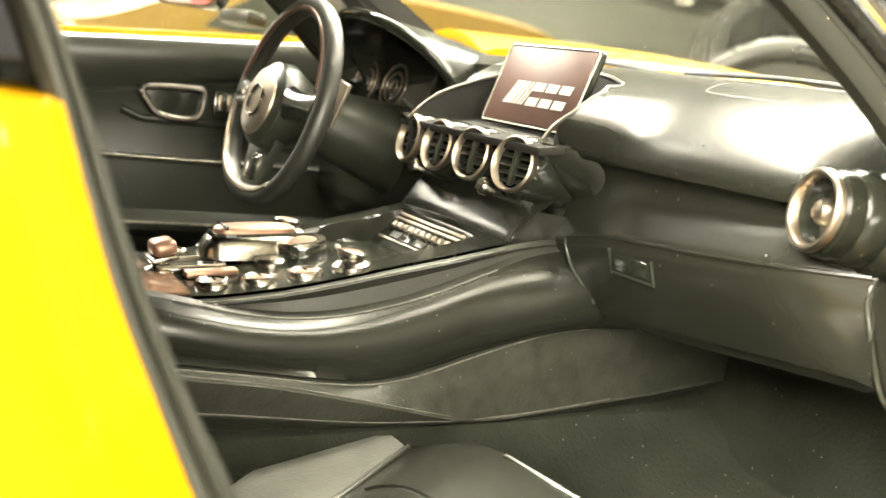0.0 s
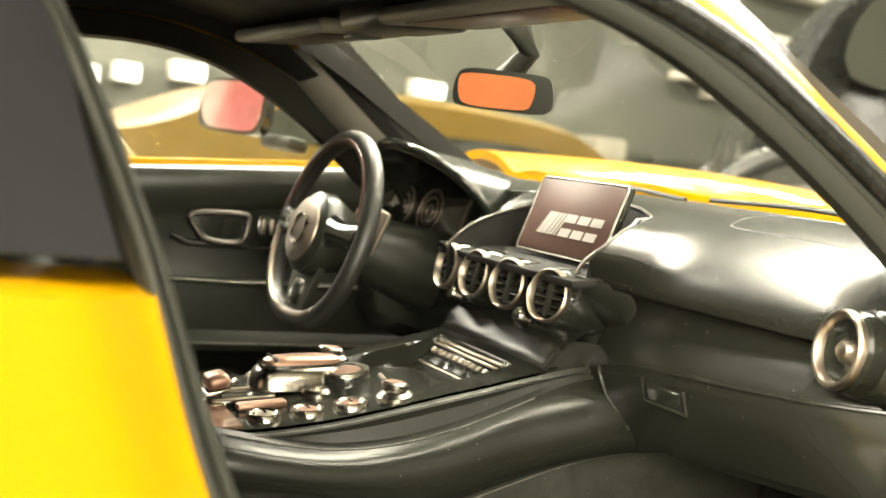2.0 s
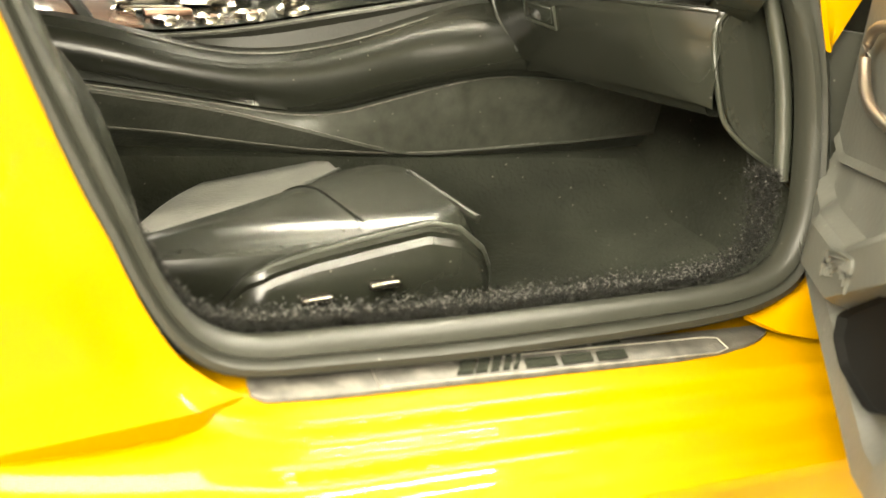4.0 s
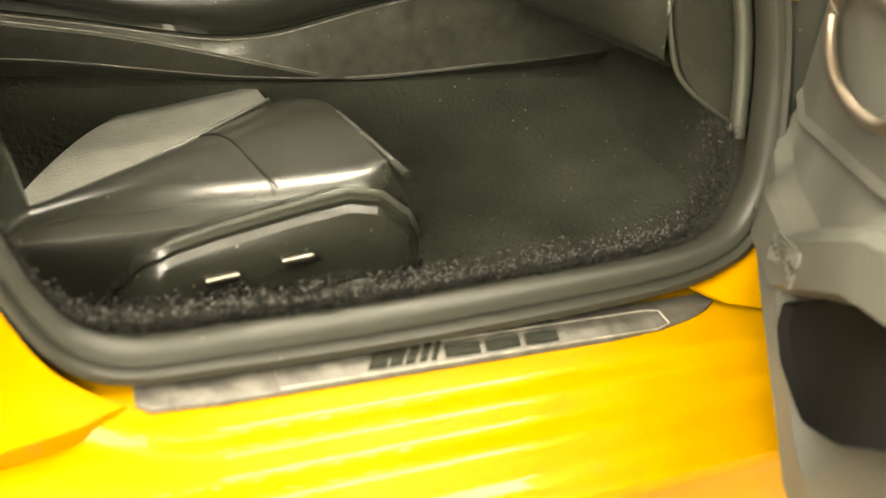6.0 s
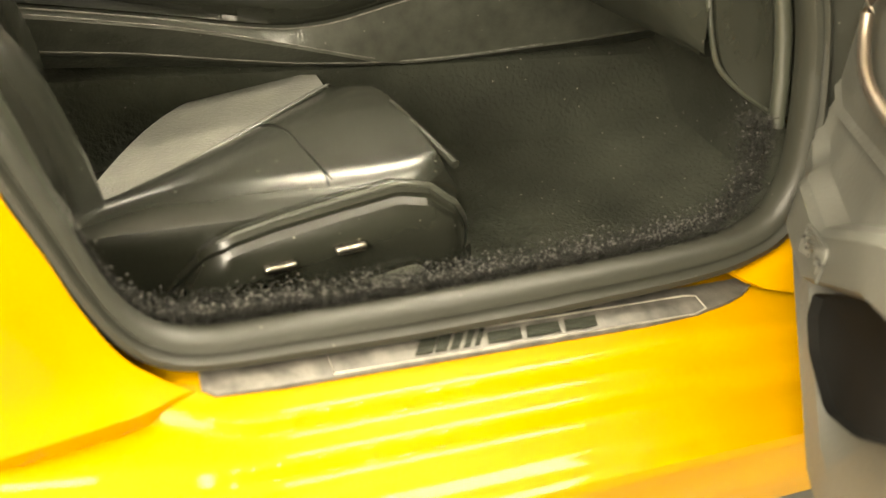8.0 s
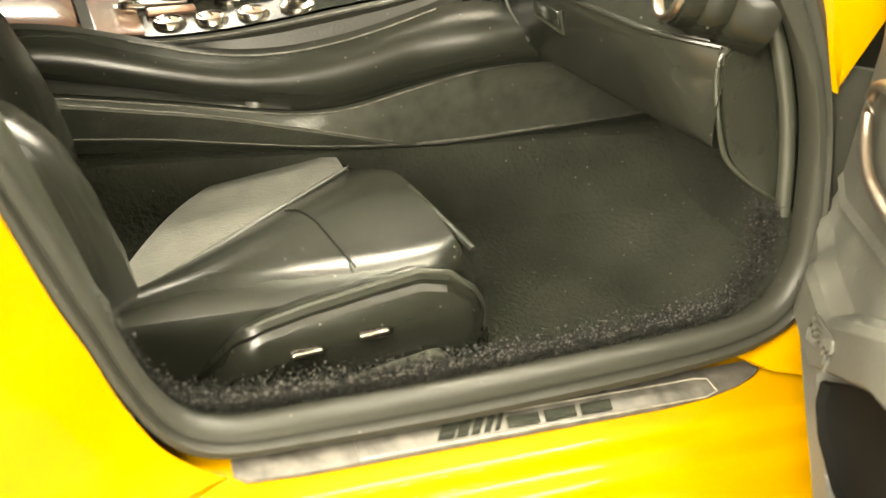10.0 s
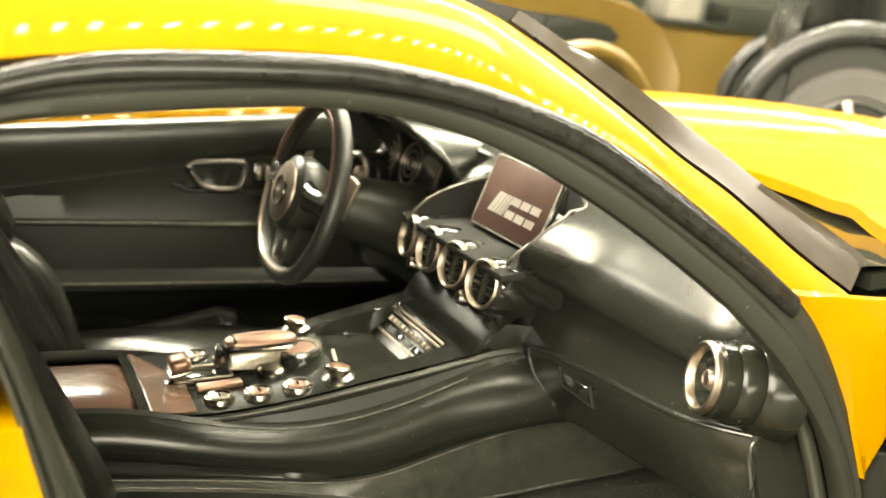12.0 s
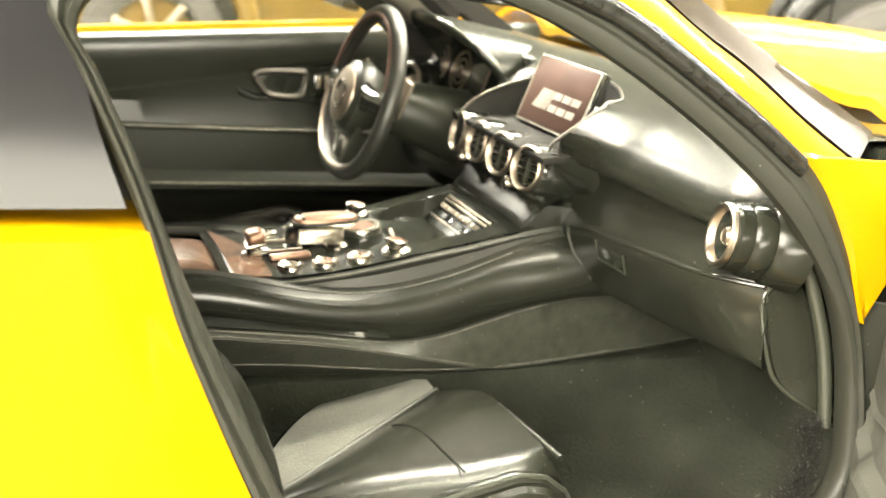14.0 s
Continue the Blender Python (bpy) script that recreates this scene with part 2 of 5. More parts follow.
PLATE = material("brushed_sill_steel", (0.06, 0.057, 0.048), 0.45, 0.3, vary=0.6, stain_size=0.02, rough_vary=0.15, grain=0.3, grain_size=0.004)
SUEDE = material("grey_suede", (0.085, 0.085, 0.07), 0.95, grain=0.7, grain_size=0.0035, vary=0.2, stain_size=0.03, sheen=0.15)
CARPET = material("black_flock", (0.022, 0.0238, 0.0178), 1.0, grain=1.0, grain_size=0.007, vary=0.3, spec=0.08, dust=0.3)
SCREEN = material("screen_glass", (0.075, 0.045, 0.036), 0.36, coat=0.0, spec=0.12, vary=0.15, rough_vary=0.03)
MIRROR = material("mirror_face", (0.9, 0.88, 0.86), 0.04, 1.0, vary=0.03, rough_vary=0.02)
WHITE = material("white_print", (0.3, 0.28, 0.25), 0.5, vary=0.05)
# felt lining; also darkened to paint the shade in the dash bay
LINER_AND_SHADE = material("dark_headliner_and_bay_shade", (0.013, 0.0125, 0.0105), 0.8, grain=0.2, grain_size=0.005, spec=0.2)
CARD = material("dark_grey_door_plastic", (0.055, 0.056, 0.047), 0.42, grain=0.12, grain_size=0.006, vary=0.05, rough_vary=0.015, dust=0.14)
GREY = material("grey_trim", (0.2, 0.185, 0.15), 0.5, grain=0.1, vary=0.1)
LINT = material("grey_flock_lint", (0.03, 0.029, 0.024), 0.8, vary=0.6, stain_size=0.006)
FUZZ = material("flock_fibres", (0.007, 0.007, 0.0055), 0.8, spec=0.2, vary=0.8, stain_size=0.01)
STRIP = material("black_weather_strip", (0.01, 0.0102, 0.0088), 0.2, vary=0.3, spec=0.28, stain_size=0.015, rough_vary=0.06)
# near-black colour stands in for the shade inside the door pocket
POCKET_SHADE = material("black_pocket_shade", (0.004, 0.004, 0.0035), 0.9, spec=0.06, vary=0.2)
DARKPANE = material("dark_window_plastic", (0.01, 0.01, 0.011), 0.1, vary=0.05, rough_vary=0.02, spec=0.15)
CLEAR = glass("clear_plastic", (0.93, 0.93, 0.88, 1), flecks=0.7)
PANE = glass("clear_side_plastic", (0.93, 0.93, 0.88, 1))

# ---- the place: table, room and neighbours ----
TABLE = material("pale_table_top", (0.15, 0.148, 0.125), 0.45, vary=0.1, stain_size=0.6)
WALL = material("warm_plaster", (0.5, 0.26, 0.15), 0.8, vary=0.15, stain_size=3.0)
TRIM = material("brown_smoked_trim", (0.03, 0.024, 0.016), 0.22, coat=0.0, spec=0.3, vary=0.15, stain_size=0.06, rough_vary=0.05)
WALL_PALE = material("pale_plaster", (0.42, 0.42, 0.33), 0.8, vary=0.12, stain_size=3.0)
WALL_DARK = material("dark_green_wall", (0.07, 0.073, 0.058), 0.6, vary=0.2, stain_size=3.0)
CEIL = material("white_ceiling", (0.7, 0.68, 0.62), 0.8, vary=0.05, stain_size=3.0)
table = part("table", slab(pose(0, 0, -0.25), 30, 16, 0.5, 0.05), TABLE)
tagged(table, "pale beige smooth display table under the model car", "table", kind="structure")
for nm, c, sz, mt in (("wall_north", (0, 16.2, 3), (40, 0.4, 30), WALL_DARK), ("wall_south", (0, -16.2, 3), (40, 0.4, 30), WALL_PALE),
                      ("wall_east", (20.2, 0, 3), (0.4, 32.8, 30), WALL_DARK), ("wall_west", (-20.2, 0, 3), (0.4, 32.8, 30), WALL),
                      ("ceiling", (0, 0, 18.2), (40.8, 32.8, 0.4), CEIL), ("floor", (0, 0, -12.2), (40.8, 32.8, 0.4), WALL_DARK)):
    w = part(nm, slab(pose(*c), *sz), mt)
    tagged(w, "plain painted " + nm.split("_")[0] + " of the dim shop", nm.split("_")[0], kind="structure")

# ---- the car's body ----
car = thing("model_car", "glossy yellow sports car scale model with an open door", "model car")


def ys(z):
    """The lean of the door opening: its y at a height."""
    return -0.74 + 0.23 * (z - 0.46)


OUT = [(-0.418, 0.473), (-0.34, 0.471), (-0.21, 0.471), (-0.04, 0.477), (0.09, 0.486), (0.16, 0.5), (0.208, 0.53), (0.226, 0.6), (0.222, 0.69), (0.205, 0.78),
       (0.172, 0.87), (0.12, 0.95), (0.02, 1.02), (-0.12, 1.1), (-0.25, 1.145), (-0.41, 1.165), (-0.59, 1.152), (-0.7, 1.128), (-0.738, 1.08), (-0.716, 1.03),
       (-0.668, 0.92), (-0.63, 0.8), (-0.602, 0.73), (-0.563, 0.64), (-0.538, 0.592), (-0.516, 0.548), (-0.488, 0.507), (-0.457, 0.483)]
INN = [(-0.418, 0.504), (-0.34, 0.504), (-0.21, 0.506), (-0.04, 0.513), (0.09, 0.52), (0.155, 0.533), (0.187, 0.563), (0.197, 0.61), (0.194, 0.7), (0.176, 0.77),
       (0.142, 0.83), (0.08, 0.9), (-0.01, 0.97), (-0.15, 1.052), (-0.28, 1.105), (-0.42, 1.122), (-0.61, 1.105), (-0.685, 1.09), (-0.712, 1.055), (-0.69, 1.01),
       (-0.646, 0.905), (-0.612, 0.81), (-0.585, 0.745), (-0.545, 0.668), (-0.518, 0.612), (-0.503, 0.58), (-0.485, 0.546), (-0.459, 0.518)]
NL = 200
outer = [V(p[0], ys(p[1]), p[1]) for p in spline(OUT, NL, True)]
inner = [V(p[0], ys(p[1]), p[1]) for p in spline(INN, NL, True)]


def between(f, dy):
    return [a.lerp(b, f) + V(0, dy, 0) for a, b in zip(outer, inner)]


rows = [between(0.0, 0.02), between(0.02, -0.004), between(0.12, -0.008), between(0.32, -0.01), between(0.44, -0.004), between(0.52, -0.003),
        between(0.62, -0.008), between(0.82, -0.006), between(0.96, 0.0), between(1.0, 0.012), between(0.8, 0.028), between(0.2, 0.035)]
part("door_seal", grid(rows, closed_v=True), RUBBER, car, "dark grey rubber door seal")

# sill with its steps
SILL = [(-0.69, 0.468), (-0.728, 0.464), (-0.778, 0.453), (-0.788, 0.45), (-0.795, 0.441), (-0.802, 0.438), (-0.82, 0.435), (-0.826, 0.432), (-0.832, 0.424), (-0.84, 0.421),
        (-0.868, 0.417), (-0.873, 0.414), (-0.893, 0.411), (-0.899, 0.405), (-0.897, 0.39), (-0.88, 0.32), (-0.83, 0.24), (-0.7, 0.2)]
prof = spline(SILL, 80)
rows = []
for x in np.linspace(-1.5, 0.34, 80):
    up = 0.05 * max(0.0, (-0.42 - x)) + 0.3 * max(0.0, (-0.5 - x)) ** 1.5
    swing = min(0.05, 2.0 * max(0.0, -0.38 - x) ** 1.6)
    lift = 0.5 * max(0.0, -0.42 - x) ** 1.4
    rows.append([V(x, p[0] + swing * min(1.0, max(0.0, (-0.74 - p[0]) / 0.03)) * min(1.0, max(0.0, (p[0] + 0.84) / 0.04)), p[1] + up + lift * min(1.0, max(0.0, (p[0] + 0.81) / 0.06))) for p in prof])
part("sill", grid(rows), YELLOW, car)

# rear quarter beside the opening
rows = []
edge = [p for p in spline([(-0.43, 0.462), (-0.456, 0.477), (-0.486, 0.502), (-0.514, 0.546), (-0.536, 0.592), (-0.561, 0.64), (-0.6, 0.73), (-0.628, 0.8), (-0.653, 0.884)], 40)]
for p in edge:
    row = []
    for k in np.linspace(0, 1, 30) ** 1.7:
        bulge = 0.10 * (1 - (1 - k) ** 2) * math.sin(math.pi * min(1, max(0.0, (0.95 - p[1]) / 0.75)))
        f = min(1.0, k / 0.075)
        fold = 0.026 * f * f * (3 - 2 * f) * min(1.0, max(0.3, (p[1] - 0.46) / 0.12))
        row.append(V(p[0] - 0.7 * k, ys(p[1]) - 0.01 - fold - bulge - 0.02 * k, p[1] + 0.02 * k))
    rows.append(row)
for k in (0.03, 0.1, 0.2):
    last = rows[39]
    rows.append([q + V(0.0, k, 0.004 * math.sqrt(k)) for q in last])
rows = [[q + V(0.01, 0.03, -0.075) for q in rows[0]], [q + V(0.006, 0.012, -0.03) for q in rows[0]], [q + V(0.002, 0.003, -0.008) for q in rows[0]]] + rows
part("rear_quarter", grid(rows), YELLOW, car)

# roof rails running down into the windscreen pillars, on both sides
low = spline([(-1.1, ys(1.0), 1.0), (-0.9, ys(1.09), 1.09), (-0.745, ys(1.13), 1.13), (-0.59, ys(1.156), 1.156), (-0.41, ys(1.168), 1.168), (-0.27, ys(1.15), 1.152),
              (-0.12, ys(1.1), 1.103), (0.02, ys(1.02), 1.023), (0.12, ys(0.95), 0.952), (0.2, -0.655, 0.9)], 80)
screen_side = [(-0.18, -0.51, 1.19), (-0.08, -0.528, 1.133), (-0.01, -0.533, 1.092), (0.07, -0.542, 1.05), (0.16, -0.558, 0.992), (0.24, -0.575, 0.945)]
upp = spline([(-1.1, -0.49, 1.12), (-0.9, -0.495, 1.185), (-0.745, -0.5, 1.215), (-0.59, -0.505, 1.228), (-0.41, -0.51, 1.232), (-0.27, -0.512, 1.222)] + screen_side, 80)
trm = spline([(-0.205, -0.496, 1.212), (-0.065, -0.499, 1.155), (0.1, -0.515, 1.071), (0.285, -0.54, 0.975)], 30)
rim_of_screen = spline([(-0.215, -0.51, 1.206)] + screen_side, 30)


def rail_row(a, b):
    """A rounded section from the opening's edge up to the roof or the screen."""
    c = (a + b) / 2 + V(0.004, -0.013, 0.014)
    row = [a + V(0, 0.012, -0.004)]
    for u in np.linspace(0, 1, 12):
        row.append(a * (1 - u) ** 2 + c * 2 * u * (1 - u) + b * u * u)
    return row


rows = []
for p in upp:
    if p[0] > -0.23:
        break
    rows.append([V(p[0] + 0.03 * (1 - u * u), -p[1] * u, p[2] + 0.03 * (1 - u * u)) for u in np.linspace(-1, 1, 31)])
part("roof", grid(rows), YELLOW, car)
rows2 = [[q - V(0, 0, 0.024) for q in r] for r in rows]
part("headliner", thick(grid(rows2), 0.006), LINER_AND_SHADE, car, "dark felt headliner under the roof")
for sg in (1, -1):
    fl = lambda p: V(p[0], sg * p[1], p[2])
    part("windscreen_pillar", grid([[fl(q) for q in rail_row(a, b)] for a, b in zip(low, upp)]), YELLOW, car, "roof rail and windscreen pillar")
    part("rail_lining", thick(grid([[fl(a + V(0, 0.03, 0.002)), fl(a.lerp(b, 0.5) + V(-0.004, 0.035, -0.01)), fl(b + V(-0.008, 0.012, -0.024))] for a, b in zip(low, upp) if sg > 0 or a[0] < -0.1]), 0.004), LINER_AND_SHADE, car)
    rows = [[fl(b + V(0.003, 0.0, 0.003)), fl(b.lerp(c, 0.5) + V(0.0055, -0.001, 0.0055)), fl(c + V(0.006, 0, 0.006)), fl(c + V(-0.02, 0.01, -0.03))] for b, c in zip(rim_of_screen, trm)]
    part("windscreen_trim", grid([spline(r, 8) for r in rows]), TRIM if sg > 0 else LINER_AND_SHADE, car, "brownish translucent windscreen edge trim")
    if sg > 0:
        continue
    la, lb = V(-0.17, -0.588, 1.145), V(0.09, -0.6, 0.955)
    ra, rb = V(-0.12, -0.52, 1.158), V(0.13, -0.53, 0.975)
    rows, edge = [], []
    for k in np.linspace(0, 1, 14):
        p, q = la.lerp(lb, k) - V(0, 0, 0.012 * math.sin(math.pi * k)), ra.lerp(rb, k)
        rows.append([fl(p + V(0, -0.03, 0.01)), fl(p), fl(p.lerp(q, 0.5) + V(-0.008, 0.004, -0.006)), fl(q), fl(q + V(-0.005, 0.01, 0.06))])
        edge.append([fl(q + V(-0.004, 0.002, -0.003)), fl(q + V(0.014, 0.014, 0.006)), fl(q + V(0.018, 0.01, 0.06))])
    part("pillar_lining", thick(grid(rows), 0.006), GREY if sg < 0 else LINER_AND_SHADE, car, "grey plastic lining of the windscreen pillar")
    part("windscreen_border", thick(grid(edge), 0.004), LINER_AND_SHADE, car)
    rows = [[fl(p + V(-0.0, 0.0, 0)) for p in (V(x, -0.62, z + 0.015), V(x + 0.01, -0.6, z - 0.02), V(x + 0.05, -0.592, z - 0.028), V(x + 0.1, -0.6, z - 0.0))] for x, z in ((-0.33, 1.15), (-0.24, 1.135), (-0.16, 1.1), (-0.08, 1.04), (-0.01, 0.985), (0.05, 0.935))]
    if sg < 0:
        part("window_pillar", thick(grid([spline(r, 9) for r in rows]), 0.008), LINER_AND_SHADE, car, "black inner frame of the far pillar")

# header over the windscreen
rows = []
for y in np.linspace(-0.5, 0.5, 40):
    z = 1.212 - 0.06 * y * y
    rows.append([V(-0.17, y, z + 0.02), V(-0.175, y, z - 0.008), V(-0.19, y, z - 0.024), V(-0.22, y, z - 0.03), V(-0.27, y, z - 0.02), V(-0.4, y, z + 0.0)])
part("header_lining", thick(grid([spline(r, 14) for r in rows]), 0.006), LINER_AND_SHADE, car, "dark felt header above the windscreen")
part("roof_console", slab(pose(-0.2, -0.02, 1.165, 0, -6, 0), 0.13, 0.15, 0.04, 0.016, 3), SATIN, car, "dark roof console above the mirror")

# windscreen
rows = []
for k in np.linspace(0, 1, 24):
    c = trm[int(round(k * 29))]
    row = []
    for u in np.linspace(-1, 1, 25):
        row.append(V(c[0] + 0.07 * (1 - u * u) * (0.4 + 0.6 * k), -u * c[1], c[2] + 0.012 * (1 - u * u)))
    rows.append(row)
ws = part("windscreen", grid(rows), CLEAR, car, "clear scratched plastic windscreen")
ws.visible_shadow = False

# bonnet and front wings


def bonnet_z(x, y):
    k = max(0.0, (x - 0.44) / 1.31)
    z = 0.998 - 0.004 * k - 0.01 * k ** 3
    z += 0.048 * math.exp(-((abs(y) - 0.76) / 0.1) ** 2) * (0.3 + 0.7 * math.sin(math.pi * min(1, k * 0.75 + 0.1)))
    z -= 1.2 * max(0, abs(y) - 0.83) ** 1.5
    z -= 0.016 * max(0.0, 1 - (abs(y) / 0.62) ** 4) * max(0.0, 1 - k)
    return z + 0.008 * math.exp(-((abs(y) - 0.3) / 0.05) ** 2) - 0.02 * math.exp(-((abs(y) - 0.62) / 0.04) ** 2)


rows = []
for u in np.linspace(0, 1, 40):
    row = []
    for y in np.linspace(-0.93, 0.93, 81):
        x = max(0.42, 0.59 - 0.75 * y * y) * (1 - u) + 1.9 * u
        row.append(V(x, y, bonnet_z(x, y)))
    rows.append(row)
part("bonnet", thick(grid(rows), 0.02), YELLOW, car)
for sg in (1, -1):
    rows = []
    for x in np.linspace(0.26, 1.75, 30):
        k = max(0, (x - 0.36) / 1.39)
        zt = 0.95 - 0.004 * k - 0.03 * k ** 3 - 0.02
        rows.append([V(x, sg * yy, zz) for yy, zz in ((0.76, zt + 0.02), (0.86, zt - 0.0), (0.93, zt - 0.07), (0.95, 0.6), (0.93, 0.4), (0.88, 0.25))])
    part("front_wing", grid(rows), YELLOW, car)
# jamb between the seal and the door hinge: painted above, black below
rows = []
for p in spline([(0.1, 0.968), (0.135, 0.93), (0.172, 0.87), (0.19, 0.82), (0.206, 0.77)], 24):
    a = V(p[0] - 0.004, ys(p[1]), p[1])
    w = min(1.0, max(0.03, (p[1] - 0.765) / 0.15))
    rows.append([a + V(0, 0.012, 0), a + V(0.02 * w, -0.006, 0), a + V(0.05 * w, -0.016 * w, 0), a + V(0.09 * w, -0.03 * w, 0), a + V(0.12 * w, -0.035 * w, 0)])
part("door_jamb", thick(grid(rows), -0.01), YELLOW, car)
rows = []
for p in spline([(0.2, 0.79), (0.205, 0.775), (0.222, 0.69), (0.227, 0.62), (0.225, 0.575)], 30):
    a = V(p[0] - 0.006, ys(p[1]), p[1])
    rows.append([a + V(0, 0.016, 0), a + V(0.03, 0.004, 0), a + V(0.06, -0.012, 0), a + V(0.09, -0.03, 0)])
part("hinge_pillar", thick(grid(rows), -0.01), RUBBER, car, "dark hinge pillar behind the seal")
rows = []
for p in spline([(0.226, 0.578), (0.222, 0.55), (0.208, 0.52), (0.18, 0.496), (0.14, 0.48)], 20):
    a = V(p[0] - 0.004, ys(p[1]), p[1])
    rows.append([a + V(0, 0.012, 0), a + V(0.012, -0.004, -0.003), a + V(0.03, -0.012, -0.008), a + V(0.07, -0.02, -0.014), a + V(0.13, -0.026, -0.02)])
part("jamb_foot", thick(grid(rows), -0.006), YELLOW, car, "yellow foot of the front door post")
rows = [[V(x, y, z + 0.01 * math.sin(9 * y)) for y in np.linspace(-0.55, 0.55, 40)] for x, z in ((0.3, 0.95), (0.34, 0.955), (0.4, 0.955), (0.45, 0.96), (0.52, 0.962), (0.64, 0.965))]
part("cowl", thick(grid(rows), 0.02), GLOSS, car, "black plastic cowl below the windscreen")
for ya, yb in ((-0.46, -0.02), (0.0, 0.44)):
    part("wiper", tube(spline([(0.345, ya, 0.972), (0.37, (ya + yb) / 2, 0.982), (0.38, yb, 0.977)], 20), 0.004, 8), RUBBER, car, "thin black wiper lying on the screen")
# glossy strip over the opening
rows = []
for i, p in enumerate(spline([(-0.74, 1.102), (-0.69, 1.127), (-0.59, 1.152), (-0.43, 1.162), (-0.36, 1.16), (-0.28, 1.149), (-0.2, 1.128), (-0.13, 1.1), (0.01, 1.02), (0.1, 0.96)], 90)):
    a = V(p[0], ys(p[1]) - 0.016, p[1])
    sec = [(0.02, 0.005), (0.01, 0.0055), (0.003, 0.003), (-0.001, -0.002), (-0.003, -0.009), (-0.002, -0.015), (0.004, -0.019), (0.016, -0.02)]
    rows.append([a + V(0.3 * dz, dy, dz) for dy, dz in spline(sec, 14)])
part("window_strip", grid(rows), STRIP, car, "glossy black strip along the roof edge")

# far side: belt line, outer skin
rows = []
for x in np.linspace(-1.2, 0.3, 30):
    zb = 0.945 + 0.09 * (x)
    rows.append([V(x, 0.735, zb - 0.01), V(x, 0.745, zb + 0.005), V(x, 0.77, zb + 0.006), V(x, 0.82, zb - 0.02), V(x, 0.9, zb - 0.12), V(x, 0.94, 0.6), V(x, 0.9, 0.3)])
part("far_flank", grid(rows), YELLOW, car)
rows = []
for p, q in zip(outer, inner):
    rows.append([V(p[0], -p[1] - 0.0, p[2]), V(p[0], -p[1] - 0.02, p[2]), V(q[0], -q[1] - 0.05, q[2] - (0.0 if q[2] > 1 else 0))])
rows = [r for r in rows if r[0][2] > 0.93]
i0 = max(range(len(rows)), key=lambda i: (rows[i][0] - rows[i - 1][0]).length)
rows = rows[i0:] + rows[:i0]
part("far_window_frame", thick(grid(rows), 0.012), RUBBER, car, "black frame of the far side window")
win = [V(p[0], -ys(p[1]) + 0.005, p[1]) for p in spline(INN, 80, True) if p[1] > 0.92]
bm = bmesh.new()
c0 = bm.verts.new(sum(win, V(0, 0, 0)) / len(win))
wv = [bm.verts.new(p) for p in win]
for i in range(len(wv)):
    bm.faces.new([c0, wv[i], wv[(i + 1) % len(wv)]])
g = part("side_window", bm, PANE, car, "clear dusty plastic side window")
g.visible_shadow = False
# near rear side window behind the pillar
rows = []
for p in spline([(-0.672, 0.903), (-0.695, 0.97), (-0.716, 1.042), (-0.742, 1.09)], 12):
    rows.append([V(p[0] - k, ys(p[1]) - 0.002 - 0.02 * k, p[1]) for k in (0.0, 0.1, 0.25, 0.45)])
part("quarter_window", thick(grid(rows), 0.006), DARKPANE, car, "dark glossy rear side window")

# tub: floor, bulkheads
rows = []
for x in np.linspace(-0.95, 0.425, 40):
    zf = 0.36 + 0.5 * max(0, x - 0.28) ** 1.1
    rows.append([V(x, y, z) for y, z in ((-0.7, 0.5), (-0.69, 0.44), (-0.66, zf + 0.02), (-0.6, zf), (-0.4, zf - 0.005), (-0.26, zf), (-0.215, zf + 0.02), (-0.172, 0.485), (-0.12, 0.5), (0, 0.5), (0.12, 0.5), (0.14, zf), (0.4, zf), (0.66, zf), (0.7, 0.5))])
part("floor_carpet", thick(grid(rows), 0.01), CARPET, car, "black flocked carpet lining the footwells")
part("firewall", slab(pose(0.42, 0, 0.62), 0.03, 1.3, 0.62, 0.005), CARPET, car)
part("rear_bulkhead", slab(pose(-0.98, 0, 0.75), 0.04, 1.4, 0.8, 0.01), SATIN, car)
part("underbody", slab(pose(0, 0, 0.22), 3.0, 1.55, 0.1, 0.02), SATIN, car)

# sill plate
outl = []
for x, y in ((-0.422, -0.728), (-0.424, -0.75), (-0.414, -0.758), (-0.36, -0.7615), (0.02, -0.7615), (0.08, -0.758), (0.125, -0.75), (0.15, -0.742), (0.165, -0.733), (0.17, -0.726), (0.166, -0.722), (0.1, -0.723), (-0.2, -0.7255)):
    outl.append((x, y))
bm = prism(outl, Matrix.Translation((0, 0, 0.0)), 0.004, 0.001)
for v in bm.verts:
    v.co.z += 0.464 - 0.225 * (-0.728 - v.co.y) + 0.0015
plate_z = lambda y: 0.464 - 0.225 * (-0.728 - y) + 0.006
plate = part("sill_plate", bm, PLATE, car, "polished metal sill plate with lettering")

part("plate_border", tube([V(x, y, plate_z(y)) for x, y in ((-0.31, -0.735), (0.075, -0.735), (0.09, -0.738), (0.092, -0.755), (0.075, -0.76), (-0.31, -0.759))], 0.0009, 6, True), WORN, plate, "thin bright border round the lettering")

# black trim inside the rear edge of the opening
rows = []
for p in spline([(-0.7, 1.02), (-0.655, 0.92), (-0.612, 0.81), (-0.565, 0.705), (-0.535, 0.645), (-0.512, 0.598), (-0.496, 0.566)], 30):
    a = V(p[0] - 0.01, ys(p[1]) + 0.02, p[1])
    w = min(1.0, max(0.0, (p[1] - 0.566) / 0.13))
    rows.append([a, a + V(0.01 * w, 0.012, 0), a + V(0.016 * w, 0.035, 0), a + V(0.012 * w, 0.06, 0), a + V(-0.012 * w, 0.085, 0), a + V(-0.03, 0.1, 0)])
